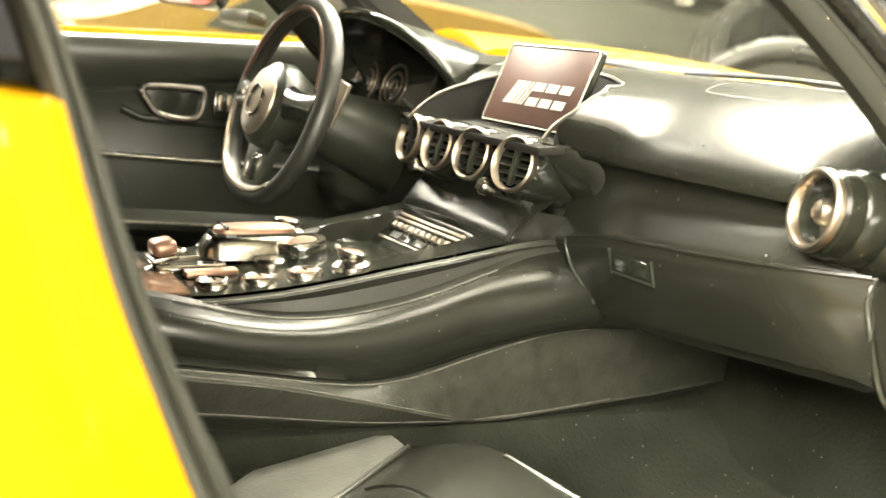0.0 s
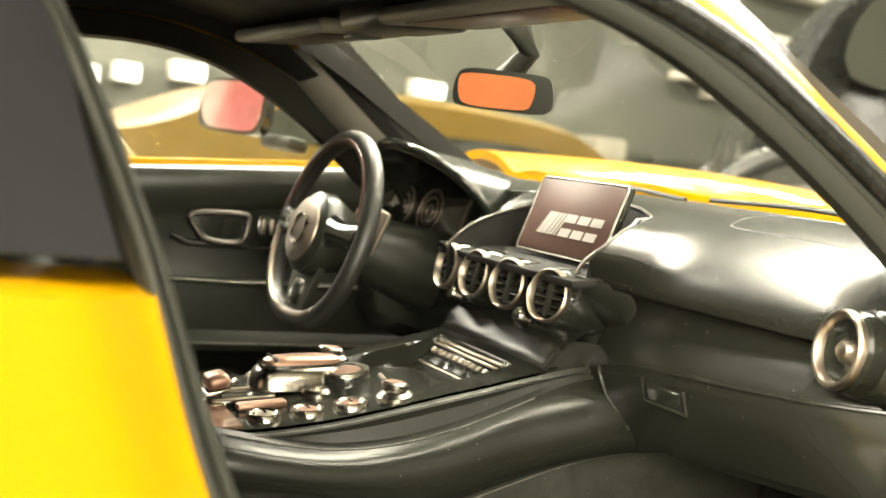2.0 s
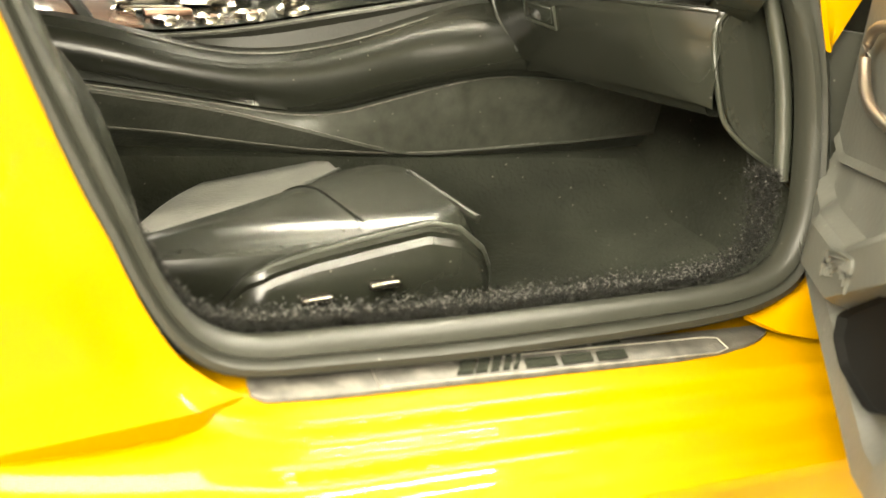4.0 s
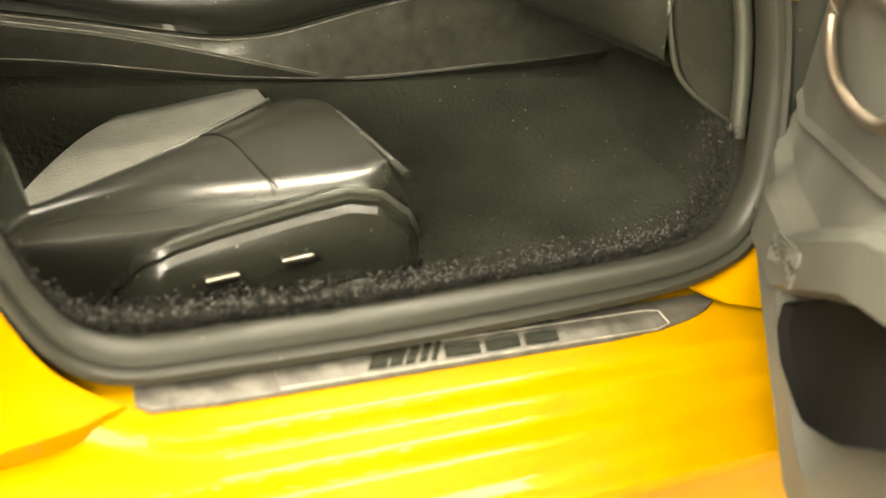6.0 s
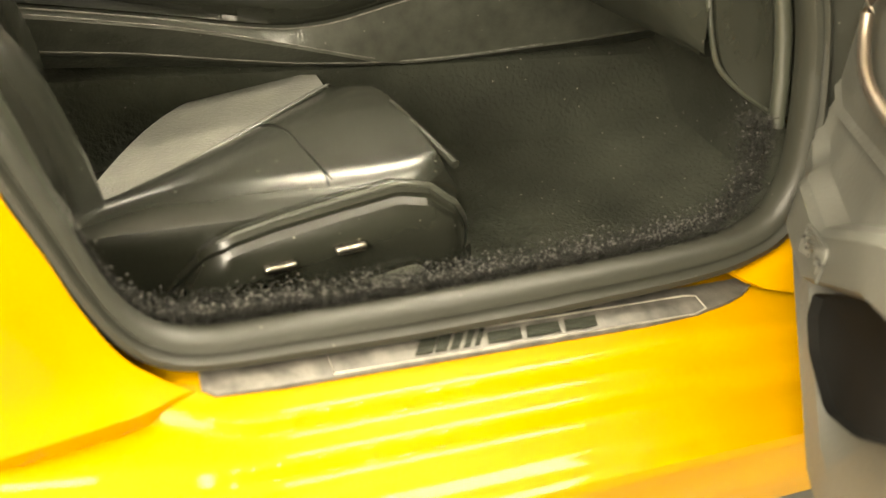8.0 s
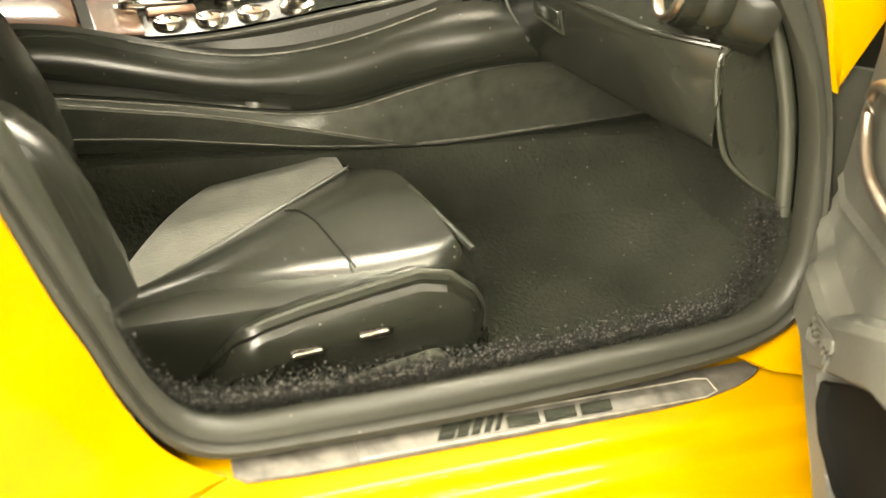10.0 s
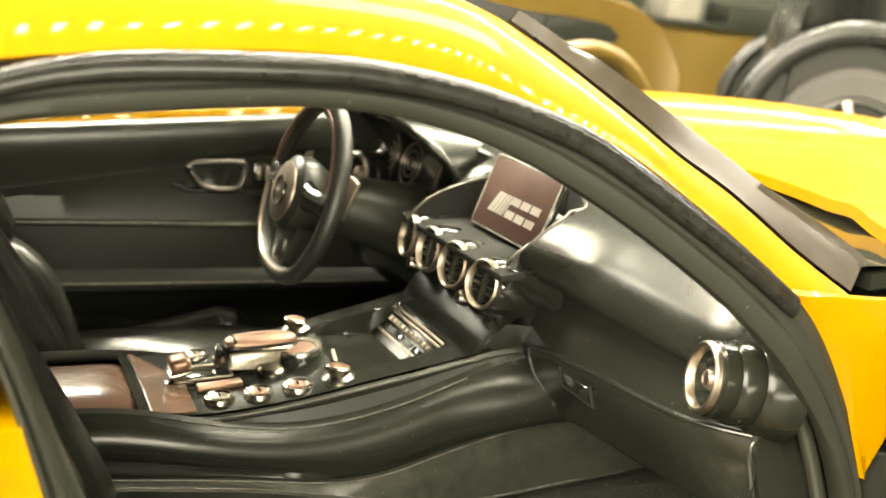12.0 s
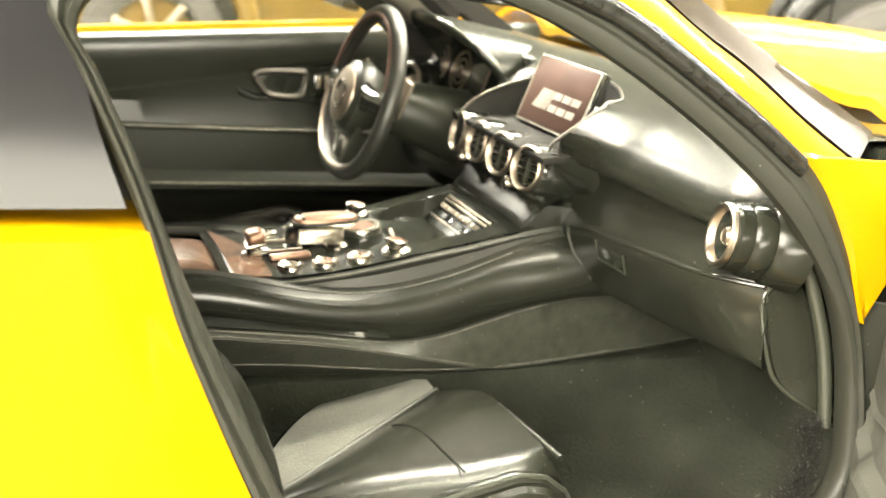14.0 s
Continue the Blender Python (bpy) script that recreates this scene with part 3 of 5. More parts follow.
part("pillar_trim", thick(grid(rows), 0.006), SATIN, car, "black moulded trim of the rear door pillar")

# flock fibres along the foot of the opening
rng = random.Random(5)
path = [V(p[0], ys(p[1]), p[1]) for p in spline([(-0.612, 0.81), (-0.545, 0.668), (-0.503, 0.58), (-0.483, 0.548), (-0.452, 0.524), (-0.38, 0.516), (-0.2, 0.518), (-0.04, 0.525), (0.09, 0.532), (0.14, 0.54), (0.172, 0.565), (0.182, 0.61), (0.18, 0.645)], 400)]
bm = bmesh.new()
for i in range(22000):
    k = 0.22 + 0.78 * rng.random()
    j = int(k * 399)
    fat = min(1.0, max(0.3, (k - 0.22) / 0.1))
    p = path[j] + V(rng.gauss(0, 0.003), 0.012 + abs(rng.gauss(0, 0.014)) * fat, -0.004 - 0.012 * rng.random())
    if k > 0.8:
        p += V(-0.03 * rng.random() * min(1, (k - 0.8) / 0.08), 0.01 * rng.random(), 0.0)
    d = V(rng.gauss(0, 0.7), rng.gauss(-0.2, 0.7), rng.gauss(0.9, 0.5)).normalized() * rng.uniform(0.004, 0.009)
    w = d.cross(V(rng.gauss(0, 1), rng.gauss(0, 1), rng.gauss(0, 1))).normalized() * rng.uniform(0.0003, 0.0006)
    e = d * 0.5 + V(rng.gauss(0, 0.002), rng.gauss(0, 0.002), 0)
    v = [bm.verts.new(p - w), bm.verts.new(p + w), bm.verts.new(p + e + w * 0.7), bm.verts.new(p + e - w * 0.7), bm.verts.new(p + d)]
    bm.faces.new(v[:4])
    bm.faces.new([v[3], v[2], v[4]])
tagged(part("carpet_edge", bm, FUZZ, car, "ragged black flock fibres", fix=False), kind="stuff")

# pale lint caught in the fibres
verts, faces = [], []
for i in range(1300):
    k = 0.2 + 0.8 * rng.random()
    p = path[int(k * 399)] + V(rng.gauss(0, 0.003), 0.012 + abs(rng.gauss(0, 0.014)), -0.004 + 0.006 * rng.random())
    if k > 0.8:
        p += V(-0.03 * rng.random() * min(1, (k - 0.8) / 0.08), 0.01 * rng.random(), 0)
    r = rng.uniform(0.0006, 0.0017)
    n = len(verts)
    for d in ((1, 0, 0), (-1, 0, 0), (0, 1, 0), (0, -1, 0), (0, 0, 1), (0, 0, -1)):
        verts.append(p + V(*d) * r * rng.uniform(0.5, 1.3))
    for q in ((0, 2, 4), (2, 1, 4), (1, 3, 4), (3, 0, 4), (2, 0, 5), (1, 2, 5), (3, 1, 5), (0, 3, 5)):
        faces.append([n + s for s in q])
data = bpy.data.meshes.new("lint")
data.from_pydata(verts, [], faces)
bm = bmesh.new()
bm.from_mesh(data)
bpy.data.meshes.remove(data)
tagged(part("lint", bm, LINT, car, "pale specks of lint in the flock", fix=False), kind="stuff")

# inner rib beside the front edge of the opening, and a bright seam on the seal
part("inner_rib", tube([V(p[0], ys(p[1]) + 0.035, p[1]) for p in spline([(0.128, 0.868), (0.158, 0.81), (0.182, 0.74), (0.192, 0.68), (0.195, 0.62)], 24)], 0.009, 10), SATIN, car, "black inner rib of the front door post")

# ---- centre console ----
console = thing("centre_console", "gloss black centre console with chrome buttons and dial", "console")
Y0 = -0.013
CX = [-0.8, -0.5, -0.46, -0.42, -0.33, -0.25, -0.16, -0.07, 0.0, 0.06]
HW = [0.09, 0.1, 0.108, 0.113, 0.12, 0.127, 0.135, 0.142, 0.145, 0.147]
ZD = [0.642, 0.654, 0.649, 0.643, 0.652, 0.667, 0.69, 0.71, 0.728, 0.74]
ZT = [0.655, 0.655, 0.65, 0.643, 0.626, 0.624, 0.641, 0.672, 0.702, 0.722]
SEAM = ([-0.8, -0.51, -0.4, -0.3, -0.22, -0.155, -0.077, 0.003, 0.07, 0.12, 0.2, 0.45], [0.61, 0.591, 0.579, 0.566, 0.555, 0.554, 0.575, 0.601, 0.62, 0.625, 0.622, 0.61])
RIDGE = ([-0.8, -0.5, -0.4, -0.34, -0.24, -0.15, -0.07, -0.03, 0.45], [0.6, 0.586, 0.573, 0.567, 0.548, 0.526, 0.507, 0.499, 0.54])
FOOT = ([-0.8, -0.49, -0.38, -0.3, -0.18, -0.05, 0.07, 0.2, 0.33, 0.45], [0.55, 0.53, 0.524, 0.514, 0.501, 0.496, 0.502, 0.515, 0.531, 0.545])


def glide(x, xs, ys_):
    """A softened run through a table."""
    return sum(lerp(x + d * 0.011, xs, ys_) for d in range(-4, 5)) / 9


def skirt(sg):
    """Sections of the console's flank: band, bulging side, seam, then the lower panel with its ridge and foot."""
    rows = []
    for x in np.linspace(-0.8, 0.45, 126):
        h, zd, zt = (glide(x, CX, a) for a in (HW, ZD, ZT))
        zs, zr, zb = glide(x, *SEAM), glide(x, *RIDGE), glide(x, *FOOT)
        zt = max(zt, zs + 0.02)
        d = zt - zs
        k = min(1.0, max(0.0, (x + 0.07) / 0.17))
        flare = 0.028 * k * k * (3 - 2 * k)
        m = 0.0 if zd - zt < 0.012 else min(1.0, (zd - zt - 0.012) / 0.02)
        out = min(1.0, max(0.0, (-0.03 - x) / 0.2)) * 0.016
        zr = max(zr, zb + 0.001)
        pts = [(h, zd - 0.004), (h + 0.006, zd - 0.01), (h + 0.005 - 0.006 * m, zd - 0.01 - 0.3 * (zd - zt - 0.01)), (h + 0.006 - 0.004 * m, zt + 0.006), (h + 0.012, zt + 0.001), (h + 0.016, zt - 0.002),
               (h + 0.026 + 0.2 * flare, zt - 0.1 * d), (h + 0.034 + 0.5 * flare, zt - 0.25 * d), (h + 0.039 + 0.8 * flare, zt - 0.45 * d), (h + 0.038 + 0.9 * flare, zt - 0.68 * d), (h + 0.032 + 0.8 * flare, zt - 0.88 * d),
               (0.163 + 0.8 * flare, zs + 0.002), (0.159 + 0.8 * flare, zs - 0.001), (0.166 + 0.4 * flare, zs - 0.004),
               (0.168 + 0.5 * out + 0.2 * flare, (zs + zr) / 2 - 0.002), (0.17 + out, zr + 0.001), (0.172 + out, zr - 0.003),
               (0.169 + 0.6 * out, (zr + zb) / 2), (0.17, zb + 0.004), (0.168, zb), (0.158, zb - 0.006), (0.14, zb - 0.03)]
        rows.append([V(x, Y0 + sg * p[0], p[1]) for p in pts])
    return rows


for sg in (-1, 1):
    rows = skirt(sg)
    part("console_side", grid([r[4:13] for r in rows]), LEATHER, console, "soft black moulded console flank", sharp=60)
    part("lower_panel", grid([r[12:] for r in rows]), PANEL, console, "scuffed black plastic panel along the foot of the console", sharp=24)
    part("console_band", grid([r[:5] for r in rows]), GRAINED, console, "grained black inset below the deck", sharp=24)
    part("deck_edge", tube([r[1] + V(0, sg * 0.001, 0.004) for r in rows if -0.43 < r[0][0] < 0.0], 0.0012, 6), SCUFF, console)
    part("band_seam", tube([r[4] + V(0, sg * 0.0012, 0.0) for r in rows if -0.42 < r[0][0] < -0.01], 0.0011, 6), SCUFF, console)
    part("band_seam", tube([r[5] + V(0, sg * 0.0022, -0.003) for r in rows if -0.4 < r[0][0] < -0.1], 0.0008, 6), SATIN, console)
    part("lower_seam", tube([r[13] + V(0, sg * 0.0004, 0.001) for r in rows if -0.6 < r[0][0] < 0.13], 0.0011, 6), SCUFF if sg < 0 else SATIN, console)
    part("ridge_edge", tube([r[15] + V(0, sg * 0.0002, 0.0) for r in rows if -0.6 < r[0][0] < -0.06], 0.0009, 6), SCUFF if sg < 0 else SATIN, console, "pale worn ridge of the lower panel")
    part("foot_edge", tube([r[18] + V(0, sg * 0.0002, 0.0) for r in rows if -0.6 < r[0][0] < 0.2], 0.0011, 6), SCUFF if sg < 0 else SATIN, console)


def deck_z(x, y):
    z = glide(x, CX, ZD)
    h = glide(x, CX, HW)
    v = abs(y - Y0)
    z += 0.004 * (1 - (v / h) ** 2)
    # sunken tray before the climate panel
    ty = min(max((0.098 - v) / 0.008, 0), 1)
    deep = lerp(x, [-0.19, -0.075, -0.02], [0.012, 0.034, 0.004])
    return z - deep * min(1, max((x + 0.19) / 0.01, 0)) * ty * (1 if x < -0.02 else 0)


rows = []
for x in np.linspace(-0.47, 0.02, 150):
    h = glide(x, CX, HW)
    rows.append([V(x, Y0 + h * u, deck_z(x, Y0 + h * u)) for u in np.linspace(-1, 1, 71)])
part("deck", grid(rows), DECK, console, "gloss black console deck with a sunken tray", sharp=30)
# armrest behind: a rounded lid, its nose sloping down to the deck
rows = []
for x in np.linspace(-0.95, -0.455, 34):
    h = lerp(x, CX, HW) + 0.006
    k = min(1.0, max(0.0, (x + 0.5) / 0.045))
    zt = 0.657 - 0.014 * k * k
    zl = 0.634 - 0.004 * k
    row = [V(x, Y0 - h, zl)]
    for u in np.linspace(-1, 1, 31):
        row.append(V(x, Y0 + h * 1.01 * u, zl + (zt - zl) * (1 - abs(u) ** 3)))
    rows.append(row + [V(x, Y0 + h, zl)])
rows.append([q + V(0.003, 0, -0.004) for q in rows[-1]])
part("armrest", grid(rows), BROWN, console, "smooth copper-brown armrest lid")
rows = []
for k in np.linspace(0, 1, 14):
    x = -0.454 + 0.058 * k
    h = lerp(x, CX, HW) + 0.006 - 0.012 * k
    row = []
    for u in np.linspace(-1, 1 - 1.1 * k, 24):
        crown = 0.63 + 0.013 * (1 - abs(u) ** 3)
        deck_here = deck_z(x, Y0 + max(-0.98, min(0.98, u)) * lerp(x, CX, HW)) + 0.003
        row.append(V(x, Y0 + h * u, max(crown, deck_here) * (1 - k) + deck_here * k))
    rows.append(row)
part("armrest_tongue", thick(grid(rows), 0.003), BROWN, console, "copper-brown tongue running from the armrest to the controls")
# climate panel: a sloping face with rows of keys
pz = facing((-0.042, Y0, 0.702), (-0.72, 0, 0.69))
panel = part("climate_panel", slab(pz, 0.19, 0.062, 0.006, 0.003), DECK, console, "slanted climate control panel")
for k, hgt in enumerate((0.021, 0.0135, -0.024)):
    part("key_bar", slab(pz @ pose(0, hgt, 0.004), 0.176, 0.005, 0.004, 0.0015), SILVER, panel)
for k in range(10):
    part("toggle_key", slab(pz @ pose(-0.072 + 0.016 * k, 0.001, 0.006), 0.009, 0.009, 0.008, 0.002), SILVER, panel)
for k in range(4):
    part("button_key", slab(pz @ pose(-0.05 + 0.033 * k, -0.014, 0.004), 0.026, 0.011, 0.003, 0.001), GLOSS if k % 2 else SATIN, panel)


def up_at(x, y):
    """A pose standing on the console deck."""
    e = 0.01
    n = V(-(deck_z(x + e, y) - deck_z(x - e, y)) / (2 * e) * 0.7, 0, 1).normalized()
    return facing((x, y, deck_z(x, y)), n, (1, 0, 0))


def chrome_button(x, y, r=0.02):
    m = up_at(x, y)
    b = part("push_button", lathe([(r * 1.12, -0.004), (r * 1.1, 0.002), (r, 0.006), (r * 0.86, 0.0065), (r * 0.74, 0.004), (r * 0.6, 0.003)], m, 28), CHROME, console, "round chrome push button")
    part("button_cap", lathe([(r * 0.62, 0.0), (r * 0.6, 0.0055), (r * 0.4, 0.0065), (0, 0.007)], m, 24), COPPER if y < -0.1 else SILVER, b)
    part("button_mark", slab(m @ pose(0, 0, 0.0072), r * 0.5, r * 0.16, 0.0008), GLOSS, b)


def tall_knob(x, y, r=0.018):
    m = up_at(x, y)
    b = part("rotary_knob", lathe([(r * 1.35, -0.004), (r * 1.32, 0.003), (r * 1.1, 0.006), (r * 0.8, 0.009), (r * 0.8, 0.013)], m, 28), CHROME, console, "raised chrome rotary knob")
    t = m @ pose(0, 0, 0.011, -14, 0, 0)
    part("knob_head", lathe([(r * 0.7, -0.002), (r * 1.0, 0.002), (r * 1.02, 0.007), (r * 0.85, 0.009)], t, 28), CHROME, b)
    part("knob_cap", lathe([(r * 0.87, 0.0075), (r * 0.6, 0.0095), (0, 0.0098)], t, 24), COPPER, b, "copper-brown knob face")


for sg in (-1, 1):
    for x, dy in ((-0.36, 0.081), (-0.307, 0.088), (-0.254, 0.096)):
        chrome_button(x, Y0 + sg * dy)
    tall_knob(-0.197, Y0 + sg * 0.103)
# big dial in the middle
m = up_at(-0.222, Y0 - 0.004)
dial = part("dial", lathe([(0.034, -0.004), (0.034, 0.01), (0.033, 0.013), (0.03, 0.014), (0.028, 0.0125)], m, 40), GLOSS, console, "large dark rotary dial")
part("dial_ring", lathe([(0.034, 0.0125), (0.0325, 0.0165), (0.024, 0.0165), (0.022, 0.0135)], m, 40), CHROME, dial)
part("dial_cap", lathe([(0.0225, 0.012), (0.021, 0.0155), (0.012, 0.0165), (0, 0.0165)], m, 32), COPPER, dial, "copper-brown dial face")
# palm rest over the controller: a long silver drop with a copper-brown lid in a dark groove
pm_ = facing((-0.278, Y0 + 0.022, deck_z(-0.278, Y0) + 0.001), (-0.06, 0, 1), (1, 0, 0))
drop = [tuple(p) for p in spline([(0, -0.066), (0.026, -0.055), (0.034, -0.01), (0.031, 0.035), (0.016, 0.062), (-0.014, 0.062), (-0.03, 0.035), (-0.034, -0.01), (-0.024, -0.055)], 40, True)]
rows = [[pm_ @ V(a * f, b * f, z) for a, b in drop] for f, z in ((1.04, 0.0), (1.0, 0.012), (0.94, 0.022), (0.84, 0.028), (0.74, 0.03), (0.7, 0.027), (0.02, 0.027))]
rest = part("palm_rest", grid(rows, closed_v=True), CHROME, console, "rounded silver palm rest")
part("rest_groove", prism([(a * 0.72, b * 0.88) for a, b in drop], pm_ @ pose(0.004, 0, 0.0275), 0.004), GLOSS, rest)
rows = [[pm_ @ V(0.004 + a * f, 0.002 + b * (f + 0.2), z) for a, b in drop] for f, z in ((0.62, 0.03), (0.6, 0.036), (0.52, 0.039), (0.3, 0.041), (0.02, 0.0415))]
part("palm_lid", grid(rows, closed_v=True), COPPER, rest, "copper-brown lid")
part("lid_split", slab(pm_ @ pose(0.004, -0.04, 0.0385), 0.036, 0.004, 0.006, 0.001), GLOSS, rest)
part("oval_button", lathe([(0.02, -0.002), (0.02, 0.004), (0.016, 0.008), (0, 0.009)], up_at(-0.272, Y0 - 0.03), 28), CHROME, console, "round chrome button beside the rest")
part("stylus", tube([V(-0.175, Y0 - 0.012, deck_z(-0.195, Y0) + 0.003), V(-0.19, Y0 - 0.075, deck_z(-0.195, Y0) + 0.003)], 0.0035, 8), SILVER, console)
# selector lever at the rear, in a dark slot with a bright frame
gate = part("lever_gate", slab(up_at(-0.368, Y0 - 0.004) @ pose(0, 0, 0.004), 0.046, 0.078, 0.008, 0.003), GLOSS, console, "dark slot of the selector lever")
gm = up_at(-0.368, Y0 - 0.004)
part("gate_frame", tube([gm @ V(a * 0.024, b * 0.04, 0.008) for a, b in ((-1, -0.9), (-0.9, -1), (0.9, -1), (1, -0.9), (1, 0.9), (0.9, 1), (-0.9, 1), (-1, 0.9))], 0.002, 6, True), SILVER, gate)
m = up_at(-0.402, Y0 - 0.012)
lever = part("selector_lever", lathe([(0.021, -0.003), (0.02, 0.003), (0.013, 0.007), (0.009, 0.013), (0.009, 0.026)], m, 24), CHROME, console, "short chrome selector lever")
part("lever_head", slab(m @ pose(0, 0.0, 0.03, 12, 0, 0), 0.036, 0.03, 0.02, 0.008, 3), COPPER, lever, "copper-brown lever head")
part("lever_band", slab(m @ pose(0, 0.0, 0.018, 12, 0, 0), 0.038, 0.032, 0.006, 0.002), CHROME, lever)
part("brown_insert", slab(up_at(-0.352, Y0 - 0.046) @ pose(0, 0, 0.004), 0.018, 0.064, 0.009, 0.003), COPPER, console, "small copper-brown insert beside the lever")

RIMSKIN = material("wheel_rim_leather", (0.017, 0.0175, 0.0135), 0.42, grain=0.2, grain_size=0.005, vary=0.05, rough_vary=0.02)

# ---- dashboard ----
dash = thing("dashboard", "black moulded dashboard with round vents and glovebox", "dashboard")


ROLL_X, ROLL_Z = (0.07, 0.077, 0.094, 0.12, 0.155, 0.2, 0.25, 0.3), (0.85, 0.871, 0.897, 0.921, 0.942, 0.959, 0.968, 0.971)
WING = [(0.36, 0.955), (0.335, 0.966)] + [p for p in zip(ROLL_X, ROLL_Z)][::-1] + [(0.074, 0.845),
        (0.09, 0.842), (0.096, 0.828), (0.092, 0.795), (0.08, 0.77), (0.073, 0.757), (0.07, 0.745), (0.078, 0.715), (0.094, 0.685), (0.11, 0.66), (0.12, 0.646), (0.124, 0.64), (0.132, 0.637), (0.2, 0.64), (0.3, 0.645)]
section = spline(WING, 96)


def inner_end(x, z, sg):
    """Where the pad ends beside the sunken bay in the middle of the dash."""
    if sg > 0 and z < 0.84:
        return 0.165
    if sg < 0 and z < 0.9:
        return lerp(z, [0.82, 0.85, 0.9], [-0.15, -0.168, -0.18])
    if sg < 0:
        return lerp(x, [0.07, 0.1, 0.135, 0.16, 0.18, 0.195], [-0.192, -0.178, -0.165, -0.14, -0.095, -0.03])
    return lerp(x, [0.0, 0.05, 0.1, 0.14, 0.17, 0.195], [0.178, 0.17, 0.15, 0.115, 0.07, -0.03])


def fascia(p, y):
    """A place on the passenger side: the section swung back at the door end, its nose rising outwards."""
    w = min(1.0, max(0.0, (abs(y) - 0.5) / 0.105))
    if p[1] > 0.84:
        return V(p[0] + 0.02 * max(0, (abs(y) - 0.3) / 0.35) ** 2 + 0.025 * w * w * min(1, max(0, (0.965 - p[1]) / 0.05)), y, p[1])
    lift = lerp(abs(y), [0.15, 0.17, 0.25, 0.4, 0.6], [-0.014, -0.012, 0.006, 0.018, 0.038]) * min(1.0, max(0.0, (0.845 - p[1]) / 0.06))
    return V(p[0] + 0.045 * w * w * min(1, max(0, (p[1] - 0.655) / 0.06)), y, p[1] + lift)


# passenger side, out to the door
rows, walls = [], []
for p in section:
    e = inner_end(p[0], p[1], -1)
    row = []
    for u in np.linspace(0, 1, 48):
        y = e + (lerp(p[1], [0.9, 0.955], [-0.605, -0.55]) - e) * u
        slope = 0.055 * max(0.0, 1 - (abs(y) - abs(e)) / 0.14) ** 2 * min(1, max(0, (0.98 - p[1]) / 0.1)) * min(1, max(0, (p[1] - 0.82) / 0.07)) * min(1, max(0, (0.17 - p[0]) / 0.04))
        row.append(fascia(p, y) - V(slope, 0, 0))
    rows.append(row)
    walls.append([row[0], row[0] + V(0, 0.004, -0.012), row[0] + V(0.002, 0.006, -0.07)])
part("dash_pad", grid(rows), LEATHER, dash, "smooth black passenger-side dash roll", sharp=50)
# driver side: a narrow brow sweeping up behind the screen, then the bay for the instruments
rows = []
brow_i = [i for i, p in enumerate(section) if p[1] > 0.86 and p[0] < 0.2]
brow = spline([(0.192, -0.03, 0.964), (0.155, 0.08, 0.945), (0.115, 0.122, 0.927), (0.07, 0.14, 0.907), (0.03, 0.142, 0.885), (-0.005, 0.135, 0.855)], len(brow_i))
for i, p in enumerate(section):
    e = inner_end(p[0], p[1], 1)
    row = []
    for u in np.linspace(0, 1, 44) ** 1.4:
        y = e + (0.655 - e) * u
        k = min(1.0, max(0.0, (y - 0.2) / 0.03))
        x, z = p[0], p[1]
        if z > 0.83:
            x = x - 0.075 * (1 - min(1, max(0, (y - e) / 0.05))) * min(1, max(0, (0.16 - x) / 0.06)) * (1 if z > 0.85 else 0.6)
            x = x + (max(x, 0.19) - x) * k
            z = z - 0.03 * k * max(0.0, (0.97 - z) / 0.1)
        else:
            x = x + (max(x, 0.1) - x) * k
        row.append(V(x, y, z))
    if i in brow_i:
        pull = brow[brow_i.index(i)] - row[0]
        row = [q + pull * max(0.0, 1 - (q[1] - e) / 0.1) ** 2 for q in row]
    rows.append(row)
    walls.append([row[0], row[0] + V(0, -0.004, -0.012), row[0] + V(0.002, -0.006, -0.07)])
# walls of the bay: the shade on them is put into the dark colour
part("bay_wall", grid([walls[len(section) + i] for i in brow_i]), LINER_AND_SHADE, dash)
part("bay_wall", grid([w for w in walls[:len(section)] if w[0][2] > 0.86]), LINER_AND_SHADE, dash)
part("dash_pad", grid(rows), LEATHER, dash, "black driver-side dash moulding", sharp=50)
# seams of the bay's rim
for sg, off in ((-1, 0.0), (1, -0.075)):
    line = []
    for x in np.linspace(0.074, 0.19, 26):
        z = lerp(x, ROLL_X, ROLL_Z)
        y = inner_end(x, z, sg)
        f = 0.055 * min(1, max(0, (0.98 - z) / 0.1)) if sg < 0 and x < 0.15 else (0.075 * min(1, max(0, (0.16 - x) / 0.06)) if sg > 0 else 0)
        line.append(V(x - f, y - sg * 0.001, z))
    line = brow if sg > 0 else line
    part("bay_rim", tube(line, 0.003, 8), GUNMETAL, dash)
# bay floor takes the same painted-in shade as its walls
part("bay_floor", slab(pose(0.1, -0.01, 0.858, 0, -6, 0), 0.2, 0.36, 0.012, 0.004), LINER_AND_SHADE, dash, "sunken bay behind the vents, its shade put into the dark colour")
part("bay_front", slab(pose(0.05, 0.005, 0.81, 0, 6, 0), 0.05, 0.29, 0.09, 0.012, 3), GLOSS, dash)
# waterfall under the vents
rows = []
for x, z, h in ((0.06, 0.79, 0.15), (0.035, 0.775, 0.15), (0.02, 0.76, 0.148), (0.01, 0.745, 0.146), (0.0, 0.732, 0.145), (0.0, 0.70, 0.145)):
    rows.append([V(x, Y0 + h * u, z - 0.006 * abs(u) ** 4) for u in np.linspace(-1, 1, 24)])
part("waterfall", grid(rows), LEATHER, dash, "black panel running down to the console")
